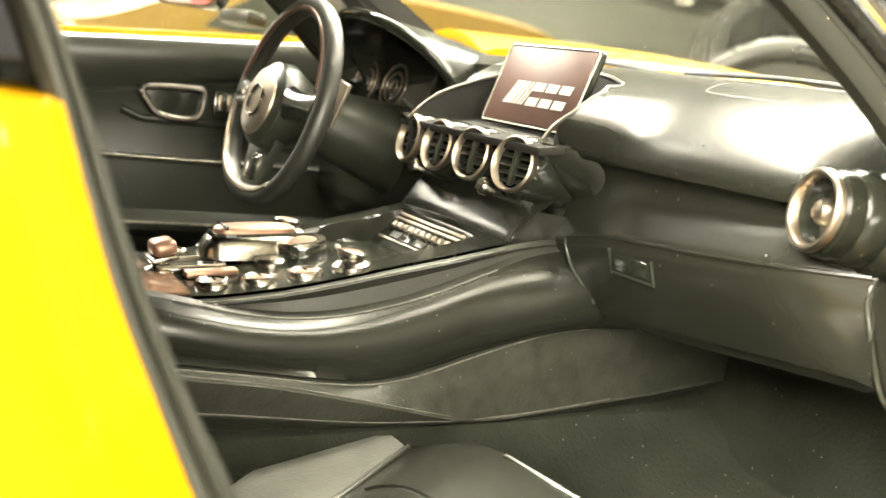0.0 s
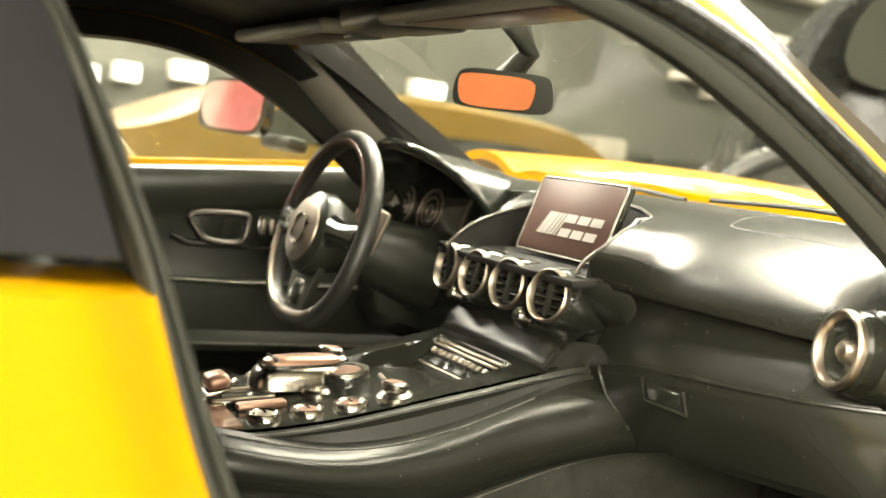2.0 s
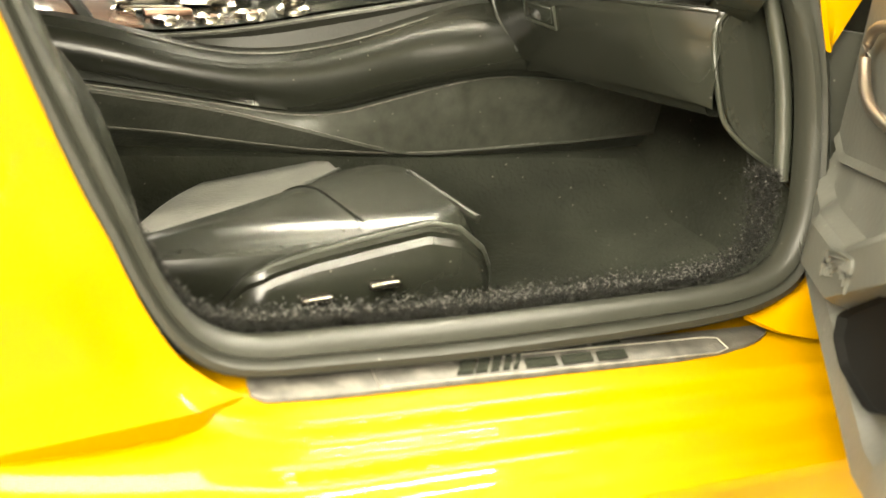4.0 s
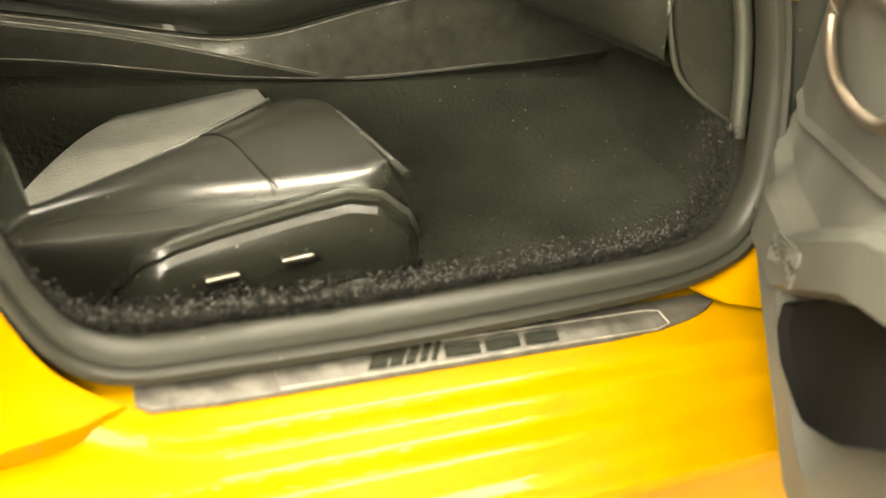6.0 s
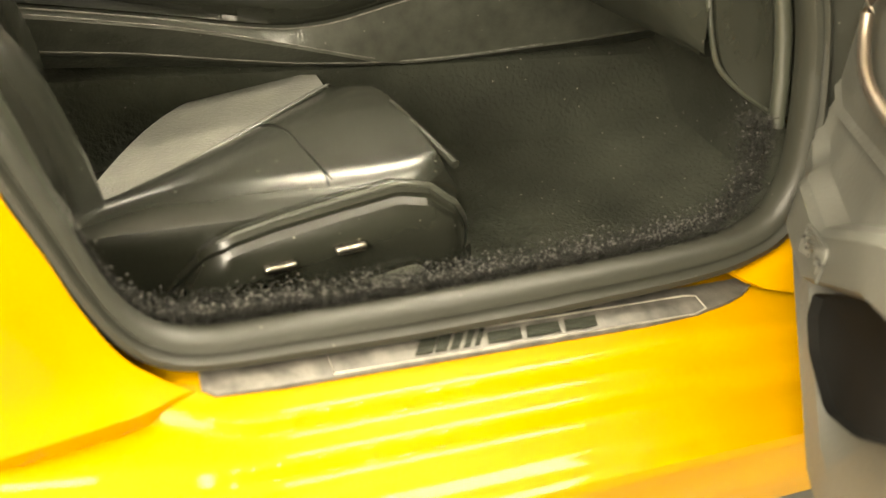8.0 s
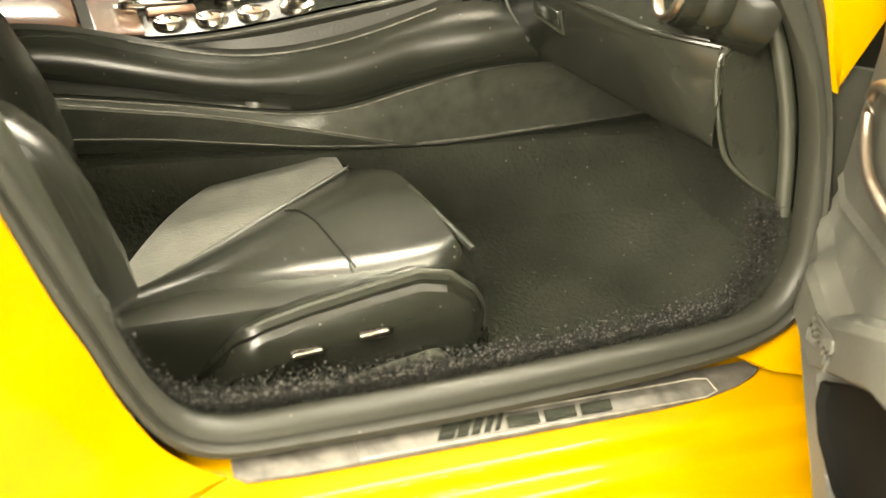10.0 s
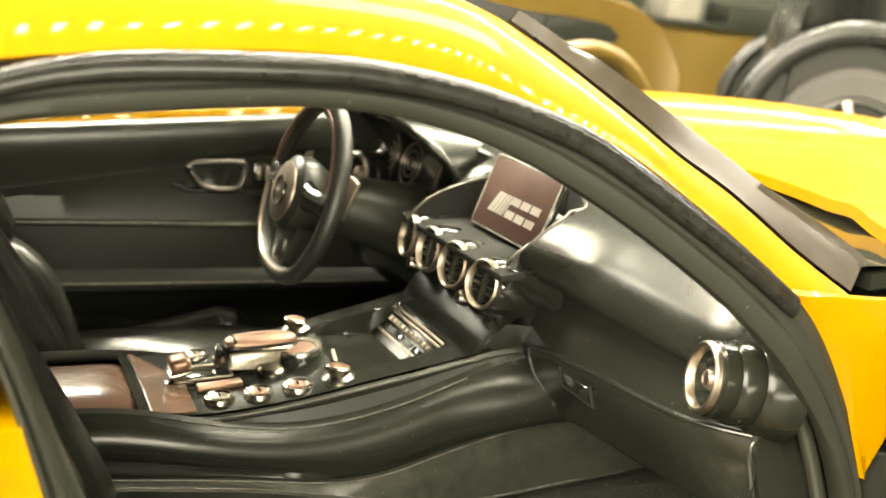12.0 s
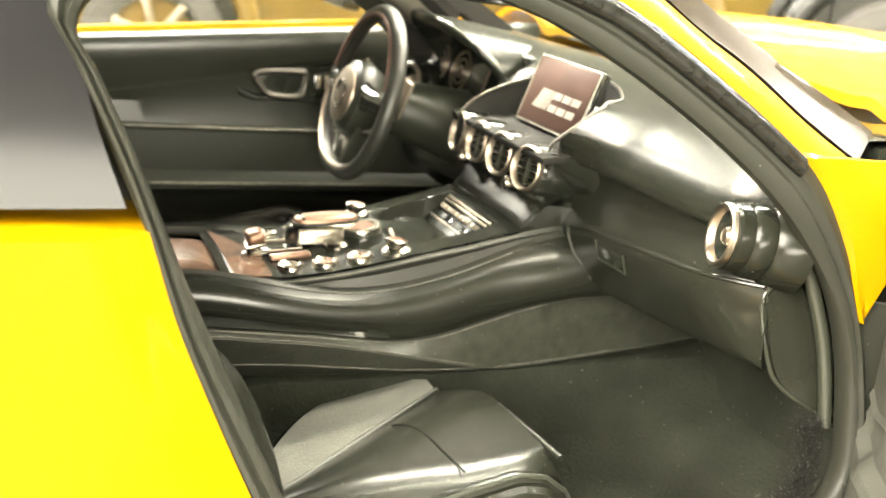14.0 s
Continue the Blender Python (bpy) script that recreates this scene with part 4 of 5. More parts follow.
# side of the waterfall beside the glovebox
rows = [[V(x - 0.002, -0.15, z), V(x + 0.03, -0.156, z - 0.002), V(0.085, -0.16, z - 0.004), V(0.14, -0.165, z - 0.006)] for x, z in ((0.035, 0.768), (0.018, 0.752), (0.004, 0.735), (-0.002, 0.715), (-0.002, 0.68))]
part("waterfall_side", thick(grid(rows), 0.004), LEATHER, dash)
# seam of the lid in the top of the dash
lid_line = spline([(0.15, -0.56), (0.16, -0.5), (0.165, -0.36), (0.168, -0.29), (0.185, -0.275), (0.24, -0.275), (0.262, -0.3), (0.27, -0.5)], 60)
part("dash_seam", tube([fascia((p[0], lerp(p[0], ROLL_X, ROLL_Z)), p[1]) + V(0, 0, 0.0006) for p in lid_line], 0.0009, 6), SATIN, dash)
# glovebox lid
lid = [p for p in section if 0.648 < p[1] < 0.756 and p[0] < 0.12]
rows = []
for p in lid:
    e = lerp(p[1], [0.64, 0.685, 0.715, 0.755], [-0.235, -0.216, -0.2, -0.188])
    row = [fascia(p, e + (lerp(p[1], [0.64, 0.74], [-0.632, -0.603]) - e) * u) + V(-0.005, 0, -0.002) for u in np.linspace(0, 1, 36)]
    rows.append([row[0] + V(0.007, 0.004, 0.002)] + row)
rows.insert(0, [q + V(0.008, 0, 0.004) for q in rows[0]])
part("glovebox_lid", grid(rows), LEATHER, dash, "curved black glovebox lid", sharp=50)
part("lid_edge", tube([r[1] + V(-0.001, 0.001, 0) for r in rows[1:14]], 0.002, 6), SATIN, dash)
part("lid_nose", tube([q + V(-0.0005, 0, 0.0) for q in rows[1][1:]], 0.003, 8), LEATHER, dash)
# cheek beside the last vent
rows = []
for z, y in ((0.858, -0.176), (0.848, -0.175), (0.83, -0.173), (0.805, -0.17), (0.78, -0.166)):
    k = (0.858 - z) / 0.078
    b = 0.075 * k ** 2
    rows.append([V(0.03 + 0.012 * k + b, y + 0.022, z - 0.004), V(0.02 + 0.012 * k + b, y + 0.008, z), V(0.022 + 0.014 * k + b, y - 0.002, z), V(0.05 + 0.02 * k + b * 0.7, y - 0.02, z - 0.004), V(0.108, y - 0.045, z - 0.008)])
part("bay_cheek", thick(grid([spline(r, 10) for r in rows]), 0.004), LEATHER, dash, "black cheek between the vents and the dash roll")
part("waterfall_core", slab(pose(0.14, -0.11, 0.71), 0.12, 0.1, 0.13, 0.02, 3), SATIN, dash)

# screen
sm = facing((0.105, -0.034, 0.924), (-0.95, 0.0, 0.31))
screen = part("display_screen", slab(sm, 0.21, 0.122, 0.014, 0.006, 3), GLOSS, dash, "free-standing dark display screen with white lettering")
part("screen_glass", slab(sm @ pose(0, 0, 0.0065), 0.2, 0.113, 0.003, 0.0012), SCREEN, screen)
part("screen_rim", tube([sm @ V(a * 0.103, b * 0.059, 0.007) for a, b in ((-1, -0.9), (-0.97, -1), (0.97, -1), (1, -0.9), (1, 0.9), (0.97, 1), (-0.97, 1), (-1, 0.9))], 0.0014, 6, True), WORN, screen)
part("screen_foot", slab(pose(0.14, -0.028, 0.89, 0, -18, 0), 0.05, 0.14, 0.05, 0.012), SATIN, screen)


def brand_blocks(m, w, mat, parent):
    """Slanted bars of growing fineness, then three plain blocks in place of the maker's mark."""
    h = w * 0.24
    sl = h * 0.5
    x = 0.0
    for bw in (0.085, 0.06, 0.045, 0.035, 0.026):
        bw *= w
        part("badge_bar", prism([(x, 0), (x + bw, 0), (x + bw + sl, h), (x + sl, h)], m, w * 0.006), mat, parent)
        x += bw * 0.8 + w * 0.03
    x += sl * 0.2
    cw = (w - x) / 3
    lean = lambda a, c: (a + sl * 0.35 * c / h, c)
    for k in range(3):
        x0, x1 = x + k * cw, x + (k + 0.84) * cw
        for c, d in ((0, 0.36 * h), (0.64 * h, h)):
            part("badge_block", prism([lean(x0, c), lean(x1, c), lean(x1, d), lean(x0, d)], m, w * 0.006), mat, parent)


brand_blocks(sm @ pose(-0.066, -0.03, 0.0082), 0.146, WHITE, screen)
brand_blocks(facing((-0.232, -0.7545, 0.462), (0, -0.22, 1), (0.0, 1, 0)) @ Matrix.Diagonal((1, 0.75, 1, 1)) @ pose(0, 0, 0.0025), 0.2, GLOSS, plate)


def air_vent(at, towards, r, deep, parent):
    m = facing(at, towards)
    v = part("air_vent", lathe([(r * 0.82, -0.004), (r * 0.86, 0.004), (r * 0.93, 0.007), (r, 0.004), (r, -0.004), (r * 0.97, -0.012)], m, 40), SILVER, parent, "round satin silver air vent")
    part("vent_well", lathe([(r * 0.86, 0.002), (r * 0.8, -0.02), (0, -0.022)], m, 32), GLOSS, v)
    part("vent_pod", lathe([(r * 0.99, -0.004), (r * 1.08, -0.01), (r * 1.14, -0.022), (r * 1.16, -0.04), (r * 1.1, -deep)], m, 36), GLOSS, v)
    for k in (-2, -1, 0, 1, 2):
        w = 2 * math.sqrt(max(0.01, 0.72 - (k * 0.3) ** 2)) * r * 0.86
        part("vent_slat", slab(m @ pose(0, k * r * 0.29, -0.006, 25, 0, 0), w, r * 0.07, 0.012, 0.001), SATIN, v)
    part("vent_hub", slab(m @ pose(0, 0, -0.002), r * 0.18, r * 1.5, 0.008, 0.001), SATIN, v)
    return v


for y, d in ((0.137, 0.1), (0.054, -0.03), (-0.037, -0.11), (-0.137, -0.16)):
    air_vent((0.004, y, 0.825), (-0.95, d, 0.16), 0.037, 0.09, dash)
for y in (0.098, -0.088):
    part("vent_knob", lathe([(0.012, -0.01), (0.012, 0.004), (0.009, 0.009), (0, 0.01)], facing((-0.002, y, 0.788), (-1, 0, 0.2)), 20), CHROME, dash, "small chrome knob between vents")
# end vents with their pods
for sg in (-1, 1):
    m = facing((0.06, sg * 0.562, 0.847), (-0.95, -0.3 * sg, 0.12))
    v = part("end_vent", lathe([(0.0325, -0.006), (0.034, 0.002), (0.0355, 0.004), (0.039, 0.0045), (0.0415, 0.002), (0.0418, -0.003), (0.039, -0.007)], m, 44), SILVER, dash, "round satin silver end vent in a pod")
    part("vent_well", lathe([(0.034, 0.0), (0.03, -0.02), (0.012, -0.024), (0, -0.024)], m, 32), GLOSS, v)
    part("vent_centre", lathe([(0.016, -0.024), (0.013, -0.008), (0.009, -0.003), (0, -0.001)], m, 20), SILVER, v)
    part("vent_pod", lathe([(0.038, -0.004), (0.0435, -0.009), (0.045, -0.022), (0.044, -0.026), (0.0475, -0.03), (0.049, -0.05), (0.0475, -0.054), (0.053, -0.06), (0.057, -0.1)], m, 44), DECK, v)
# glovebox lid outline and latch
lm = facing((0.0705, -0.312, 0.733), (-0.94, 0, -0.34))
part("glovebox_latch", slab(lm, 0.06, 0.022, 0.004, 0.0015), GLOSS, dash, "small square glovebox latch")
part("latch_frame", tube([lm @ V(a * 0.038, b * 0.015, 0.001) for a, b in ((-1, 1), (-1, -1), (1, -1), (1, 1))], 0.0022, 8), SATIN, dash)
# kick panel at the door end
kick = spline([(0.115, 0.905), (0.122, 0.885), (0.121, 0.845), (0.122, 0.812), (0.128, 0.797), (0.116, 0.782), (0.112, 0.768), (0.114, 0.742), (0.122, 0.705), (0.135, 0.673), (0.163, 0.649), (0.205, 0.625), (0.27, 0.58)], 60)
kick_y = lambda z: lerp(z, [0.58, 0.625, 0.673, 0.77, 0.9], [-0.655, -0.65, -0.625, -0.601, -0.597])
rows = [[V(p[0] + 0.004, kick_y(p[1]) + 0.007, p[1]), V(p[0], kick_y(p[1]), p[1]), V(p[0] + 0.006, kick_y(p[1]) - 0.006, p[1]), V((p[0] + 0.27) / 2, kick_y(p[1]) - 0.012, p[1]), V(max(0.26, p[0] + 0.03), kick_y(p[1]) - 0.029, p[1]), V(max(0.3, p[0] + 0.06), kick_y(p[1]) - 0.059, p[1])] for p in kick]
part("kick_edge", tube([r[1] + V(-0.001, -0.001, 0) for r in rows], 0.003, 8), SATIN, dash)
part("kick_panel", thick(grid([spline(r, 12) for r in rows]), 0.008), LEATHER, dash, "grey-black side kick panel")

# instrument hood and cluster
rows = []
for k in np.linspace(0, 1, 16):
    x = 0.0 + 0.26 * k
    half = 0.168 - 0.05 * k
    top = 1.008 - 0.035 * k ** 1.5
    row = []
    for t in np.linspace(0, math.pi, 30):
        yy = 0.412 - half * math.cos(t) * (1 + 0.1 * math.sin(t))
        zz = 0.86 + (top - 0.86) * math.sin(t) ** 0.6
        row.append(V(x + 0.012 + 0.14 * (1 - math.sin(t)) * (1 - k), yy, zz))
    rows.append(row)
part("hood_lip", tube([q.lerp(r, 0.3) for q, r in zip(rows[0], rows[1])], 0.0075, 10), GLOSS, dash, "glossy rolled lip of the hood")
part("instrument_hood", thick(grid(rows), 0.012), LEATHER, dash, "arched black instrument hood")
cl = facing((0.15, 0.47, 0.9), (-0.95, 0, 0.25))
cluster = part("instrument_panel", slab(cl, 0.31, 0.15, 0.02, 0.02, 3), GLOSS, dash, "dark instrument panel with round gauges")
for dx in (-0.016, 0.1):
    gg = cl @ pose(-dx, -0.014, 0.012)
    for rad in (0.042, 0.027, 0.012):
        part("gauge_ring", tube([gg @ V(rad * math.cos(t), rad * math.sin(t), 0) for t in np.linspace(0, 2 * math.pi, 36, endpoint=False)], 0.0022, 6, True), SILVER, cluster)

# ---- steering wheel ----
wheel = thing("steering_wheel", "black flat-bottomed steering wheel with silver emblem disc", "steering wheel")
wm = facing((-0.105, 0.392, 0.838), (-0.97, 0.0, 0.24))


def rimpt(t, r=0.165):
    x, y = r * math.cos(t), r * 1.03 * math.sin(t)
    if y < 0:
        y *= 1 - 0.1 * math.sin(t) ** 4
    return wm @ V(x, y, 0)


rim = part("rim", tube([rimpt(t) for t in np.linspace(0, 2 * math.pi, 72, endpoint=False)], 0.016, 14, True), RIMSKIN, wheel, "leather-wrapped rim")
part("rim_inlay", tube([wm @ (wm.inverted() @ rimpt(t, 0.158) + V(0, 0, 0.0145)) for t in np.linspace(0.2, math.pi - 0.2, 40)], 0.0045, 8), SCREEN, rim)
part("lower_rim_trim", tube([wm @ (wm.inverted() @ rimpt(t, 0.16) + V(0, 0, 0.0115)) for t in np.linspace(math.pi * 1.02, math.pi * 1.7, 40)], 0.0065, 8), SILVER, rim)
hubm = wm @ pose(0, -0.005, 0.0)
hub = part("hub", lathe([(0.03, -0.09), (0.06, -0.03), (0.074, 0.0), (0.07, 0.025), (0.055, 0.036), (0, 0.04)], hubm, 36), SATIN, wheel, "round airbag hub")
part("emblem_disc", lathe([(0.058, 0.03), (0.056, 0.038), (0.05, 0.0405), (0, 0.0425)], hubm, 32), HUBFACE, hub, "brownish metal face of the hub")
part("emblem_ring", tube([hubm @ V(0.026 * math.cos(t), 0.026 * math.sin(t), 0.043) for t in np.linspace(0, 2 * math.pi, 28, endpoint=False)], 0.0025, 6, True), CHROME, hub)
for sg in (-1, 1):
    rows = []
    for k in np.linspace(0, 1, 10):
        x = sg * (0.06 + 0.1 * k)
        hw = 0.03 - 0.008 * math.sin(math.pi * k)
        rows.append([wm @ V(x, 0.005 + hw * math.cos(t), 0.004 + 0.014 * math.sin(t) + 0.01 * (1 - k)) for t in np.linspace(0, 2 * math.pi, 12, endpoint=False)])
    sp = part("spoke", grid(rows, closed_v=True), GLOSS, wheel)
    for k, (dx, dy) in enumerate(((0.088, 0.018), (0.1, 0.012), (0.088, -0.004), (0.102, -0.008), (0.114, 0.004))):
        if sg > 0:
            continue
        part("spoke_key", slab(wm @ pose(sg * dx, dy, 0.022), 0.01, 0.011, 0.008, 0.003), CHROME, sp)
    part("shift_paddle", slab(wm @ pose(sg * 0.115, 0.03, -0.035, 0, sg * 12, sg * -12), 0.05, 0.075, 0.008, 0.003), SILVER, wheel, "silver shift paddle")
low_sp = part("lower_spoke", prism([(-0.035, 0), (0.035, 0), (0.055, 0.085), (-0.055, 0.085)], wm @ pose(0, -0.142, -0.006), 0.014, 0.003), SATIN, wheel)
part("spoke_window", slab(wm @ pose(0, -0.108, 0.008), 0.045, 0.045, 0.004, 0.004), CHROME, low_sp)
part("spoke_window_fill", slab(wm @ pose(0, -0.108, 0.0105), 0.034, 0.034, 0.003, 0.003), GLOSS, low_sp)
part("column", lathe([(0.05, 0), (0.06, 0.06), (0.075, 0.16), (0.1, 0.26)], wm @ pose(0, 0, -0.05, 180, 0, 0), 28), SATIN, wheel, "black steering column cowl")

# ---- seats ----


def seat(sg):
    """A bucket seat; sg -1 is the passenger's side."""
    st = thing("bucket_seat", "black leather bucket seat with grey suede cushion", "seat", group="seats")
    XS = [-0.66, -0.5, -0.36, -0.26, -0.2, -0.16, -0.135, -0.118]
    YI = [0.16, 0.16, 0.153, 0.141, 0.143, 0.17, 0.22, 0.285]
    YO = [0.575, 0.575, 0.575, 0.575, 0.57, 0.562, 0.55, 0.535]
    PX = [-0.52, -0.46, -0.426, -0.397, -0.34, -0.289, -0.221, -0.182, -0.16, -0.149]
    PI = [0.44, 0.34, 0.285, 0.24, 0.188, 0.159, 0.147, 0.155, 0.178, 0.212]

    def top(x, y):
        z = 0.487 + 0.17 * (x + 0.15)
        ysm = lerp(x, [-0.6, -0.45, -0.15], [0.47, 0.40, 0.225])
        k = max(0.0, min(1.0, (y - ysm) / 0.17))
        return z + lerp(x, [-0.6, -0.3, -0.12], [0.12, 0.075, 0.045]) * math.sin(k * math.pi / 2)
    rows = []
    for x in np.linspace(-0.66, -0.118, 50):
        yi, yo = lerp(x, XS, YI), lerp(x, XS, YO)
        row = [V(x, yi + 0.01, 0.36), V(x, yi + 0.004, 0.42)]
        for u in np.linspace(0, 1, 40):
            y = yi + (yo - yi) * u
            e = 0.05 * min(1, max(0, (lerp(x, PX, PI) - y) / 0.05)) if x < -0.16 else 0.0
            e += 0.02 * (max(0, u - 0.88) / 0.12) ** 2 + 0.015 * (max(0, 0.06 - u) / 0.06) ** 2
            row.append(V(x, y, top(x, y) - e))
        row += [V(x, yo + 0.004, top(x, yo) - 0.035), V(x, yo, 0.36)]
        rows.append(row)
    front = [V(p[0] + 0.022 + 0.03 * (p[1] - 0.3), p[1] * 0.985 + 0.006, min(p[2], 0.465) - 0.012) for p in rows[-1]]
    low = [V(p[0] + 0.012 + 0.03 * (p[1] - 0.3), p[1] * 0.97 + 0.012, 0.365) for p in rows[-1]]
    rows += [[p.lerp(q, 0.4) + V(0.008, 0, 0.008) for p, q in zip(rows[-1], front)], front, low]
    part("cushion", grid([[V(p[0], sg * p[1], p[2]) for p in r] for r in rows]), LEATHER, st)
    rows = []
    for x in np.linspace(-0.515, -0.153, 60):
        yi, ysm = glide(x, PX, PI), lerp(x, [-0.6, -0.45, -0.15], [0.47, 0.40, 0.222])
        ysm = max(ysm, yi + 0.002)
        rows.append([V(x, sg * y, top(x, y) + 0.004 - 0.012 * (max(0, 0.06 - u) / 0.06) ** 2 - (0.004 if u > 0.99 else 0)) for u, y in ((u, yi + (ysm - yi) * u) for u in np.linspace(0, 1, 30))])
    part("cushion_pad", thick(grid(rows), 0.004), SUEDE, st, "grey suede cushion centre")
    sm_ = []
    for x in np.linspace(-0.6, -0.15, 30):
        y = lerp(x, [-0.6, -0.45, -0.15], [0.47, 0.40, 0.224])
        sm_.append(V(x, sg * (y + 0.004), top(x, y) + 0.004))
    part("piping", tube(sm_, 0.0032, 8), SATIN, st)
    # outer shell with its two switches
    rows = []
    for x in np.linspace(-0.45, -0.085, 60):
        zt = lerp(x, [-0.45, -0.414, -0.385, -0.36, -0.32, -0.25, -0.195, -0.16, -0.127, -0.106, -0.094, -0.085], [0.42, 0.458, 0.497, 0.511, 0.523, 0.539, 0.55, 0.544, 0.519, 0.488, 0.46, 0.42])
        yo = 0.605 - 0.05 * max(0, (x + 0.14) / 0.055) ** 2 - 0.03 * max(0, (-0.37 - x) / 0.08)
        zl = min(zt - 0.02, lerp(x, [-0.46, -0.39, -0.3, -0.1], [0.38, 0.41, 0.42, 0.435]))
        rows.append([V(x, sg * yy, zz) for yy, zz in ((yo - 0.06, zt - 0.03), (yo - 0.034, zt - 0.004), (yo - 0.022, zt + 0.001), (yo - 0.012, zt), (yo - 0.008, zt - 0.006), (yo - 0.009, zt - 0.012), (yo - 0.003, zt - 0.018),
                                                        (yo + 0.003, zt - 0.035), (yo + 0.004, (zt + zl) / 2), (yo - 0.002, zl), (yo - 0.03, zl - 0.02), (yo - 0.04, 0.345))])
    part("side_shell", thick(grid(rows), 0.006), LEATHER, st, "black plastic seat side shell", sharp=25)
    part("shell_rim", tube([V(r[3][0], r[3][1] - sg * 0.001, r[3][2] + 0.0005) for r in rows[12:]], [0.0015 + 0.0025 * k / 48 for k in range(48)], 8), PANEL, st, "worn pale rim of the seat shell")
    # seams of the bolster and the front flap
    part("bolster_seam", tube([V(-0.27 + 0.02 * k, sg * (0.35 + 0.2 * k), top(-0.27 + 0.02 * k, 0.35 + 0.2 * k) + 0.001) for k in np.linspace(0, 1, 14)], 0.0014, 6), LEATHER, st)
    part("front_seam", tube([V(-0.122 + 0.02 * k, sg * (0.38 + 0.15 * k), top(-0.12, 0.38 + 0.15 * k) - 0.001 - 0.006 * k) for k in np.linspace(0, 1, 14)], 0.005, 8), LEATHER, st)
    for x, z in ((-0.318, 0.481), (-0.247, 0.494)):
        part("seat_switch", slab(pose(x, sg * 0.612, z, 0, -6, 0), 0.034, 0.012, 0.009, 0.004, 3), CHROME, st, "small silver seat switch")
    part("seat_rail", prism([(-0.1, -0.016), (0.052, -0.016), (0.045, 0.0), (0.03, 0.012), (0.018, 0.012), (-0.06, -0.006)], facing((-0.2, sg * 0.61, 0.45), (0, sg, 0)) @ Matrix.Diagonal((-sg, 1, 1, 1)), 0.012, 0.003), PANEL, st, "pale plastic seat rail end")
    # backrest: a leaning panel between two rounded bolsters
    lean = lambda z: lerp(z, [0.4, 0.47, 0.5, 0.56, 0.63, 0.69, 0.74, 0.82, 1.05], [-0.475, -0.466, -0.463, -0.479, -0.506, -0.536, -0.563, -0.608, -0.72])
    bk = [[V(lean(z) - 0.12 + 0.035 * math.cos(t), sg * (0.36 + 0.17 * math.sin(t)), z) for t in np.linspace(0, 2 * math.pi, 24, endpoint=False)] for z in np.linspace(0.45, 1.04, 16)]
    part("backrest", grid(bk, closed_v=True), LEATHER, st)
    for yc, z0, z1, deep, set_back in ((0.505, 0.4, 0.74, 0.06, 0.0), (0.505, 0.7, 1.03, 0.05, 0.012), (0.215, 0.4, 1.03, 0.06, 0.02)):
        bol = []
        for k in np.linspace(0, 1, 22):
            z = z0 + (z1 - z0) * k
            f = (1 - (2 * k - 1) ** 6) ** 0.5 if 0 < k < 1 else 0.02
            bol.append([V(lean(z) - set_back - deep * (2 - f) / 1.0 + deep * f * math.cos(t), sg * (yc + 0.055 * f * math.sin(t)), z) for t in np.linspace(0, 2 * math.pi, 20, endpoint=False)])
        part("side_bolster", grid(bol, closed_v=True), LEATHER, st, "padded black leather bolster of the backrest")
    return st


seat(-1)
seat(1)

# ---- far door ----
fdoor = thing("driver_door", "black moulded inner panel of the closed driver's door", "car door")
rows = []
for x in np.linspace(-1.0, 0.44, 70):
    zb = 0.938 + 0.09 * x
    zc = 0.86 + 0.16 * x
    pts = [(0.745, zb), (0.708, zb + 0.003), (0.697, zb - 0.003), (0.692, zb - 0.012), (0.69, zb - 0.035), (0.7, zb - 0.07), (0.712, zc + 0.006), (0.704, zc), (0.71, zc - 0.02), (0.715, 0.75),
           (0.712, 0.705), (0.7, 0.7), (0.708, 0.69), (0.71, 0.6), (0.69, 0.588), (0.66, 0.582), (0.66, 0.57), (0.69, 0.55), (0.7, 0.45), (0.7, 0.38)]
    rows.append([V(x, p[0], p[1]) for p in pts])
part("door_card", grid(rows), SATIN, fdoor, sharp=25)
part("card_crease", tube([r[11] + V(0, -0.001, 0) for r in rows if -0.85 < r[0][0] < 0.2], 0.0016, 6), WORN, fdoor, "thin worn crease of the door card")
part("ledge_crease", tube([r[15] + V(0, -0.001, 0.002) for r in rows if -0.85 < r[0][0] < 0.2], 0.0022, 6), WORN, fdoor)
part("upper_crease", tube([r[7] + V(0, -0.001, 0) for r in rows if -0.85 < r[0][0] < 0.2], 0.0013, 6), SATIN, fdoor)
hm = facing((-0.19, 0.7, 0.805), (0, -1, 0.05))
shape = [(-0.055, 0.022), (0.04, 0.028), (0.058, 0.018), (0.045, -0.026), (-0.02, -0.026), (-0.045, -0.005)]
part("door_pull", tube([hm @ V(a, b, 0.008) for a, b in [tuple(p) for p in spline(shape, 36, True)]], 0.007, 10, True), GUNMETAL, fdoor, "dark chrome framed inner door handle")
part("pull_recess", prism([(a, b) for a, b in [tuple(p) for p in spline(shape, 28, True)]], hm, 0.004), GLOSS, fdoor)
part("switch_panel", slab(hm @ pose(0.105, 0.005, 0.004, 0, 0, 0), 0.055, 0.05, 0.01, 0.004), GLOSS, fdoor)
for k in range(3):
    part("window_switch", slab(hm @ pose(0.087 + 0.018 * k, 0.008, 0.012), 0.009, 0.03, 0.008, 0.003), SILVER, fdoor)
rows = []
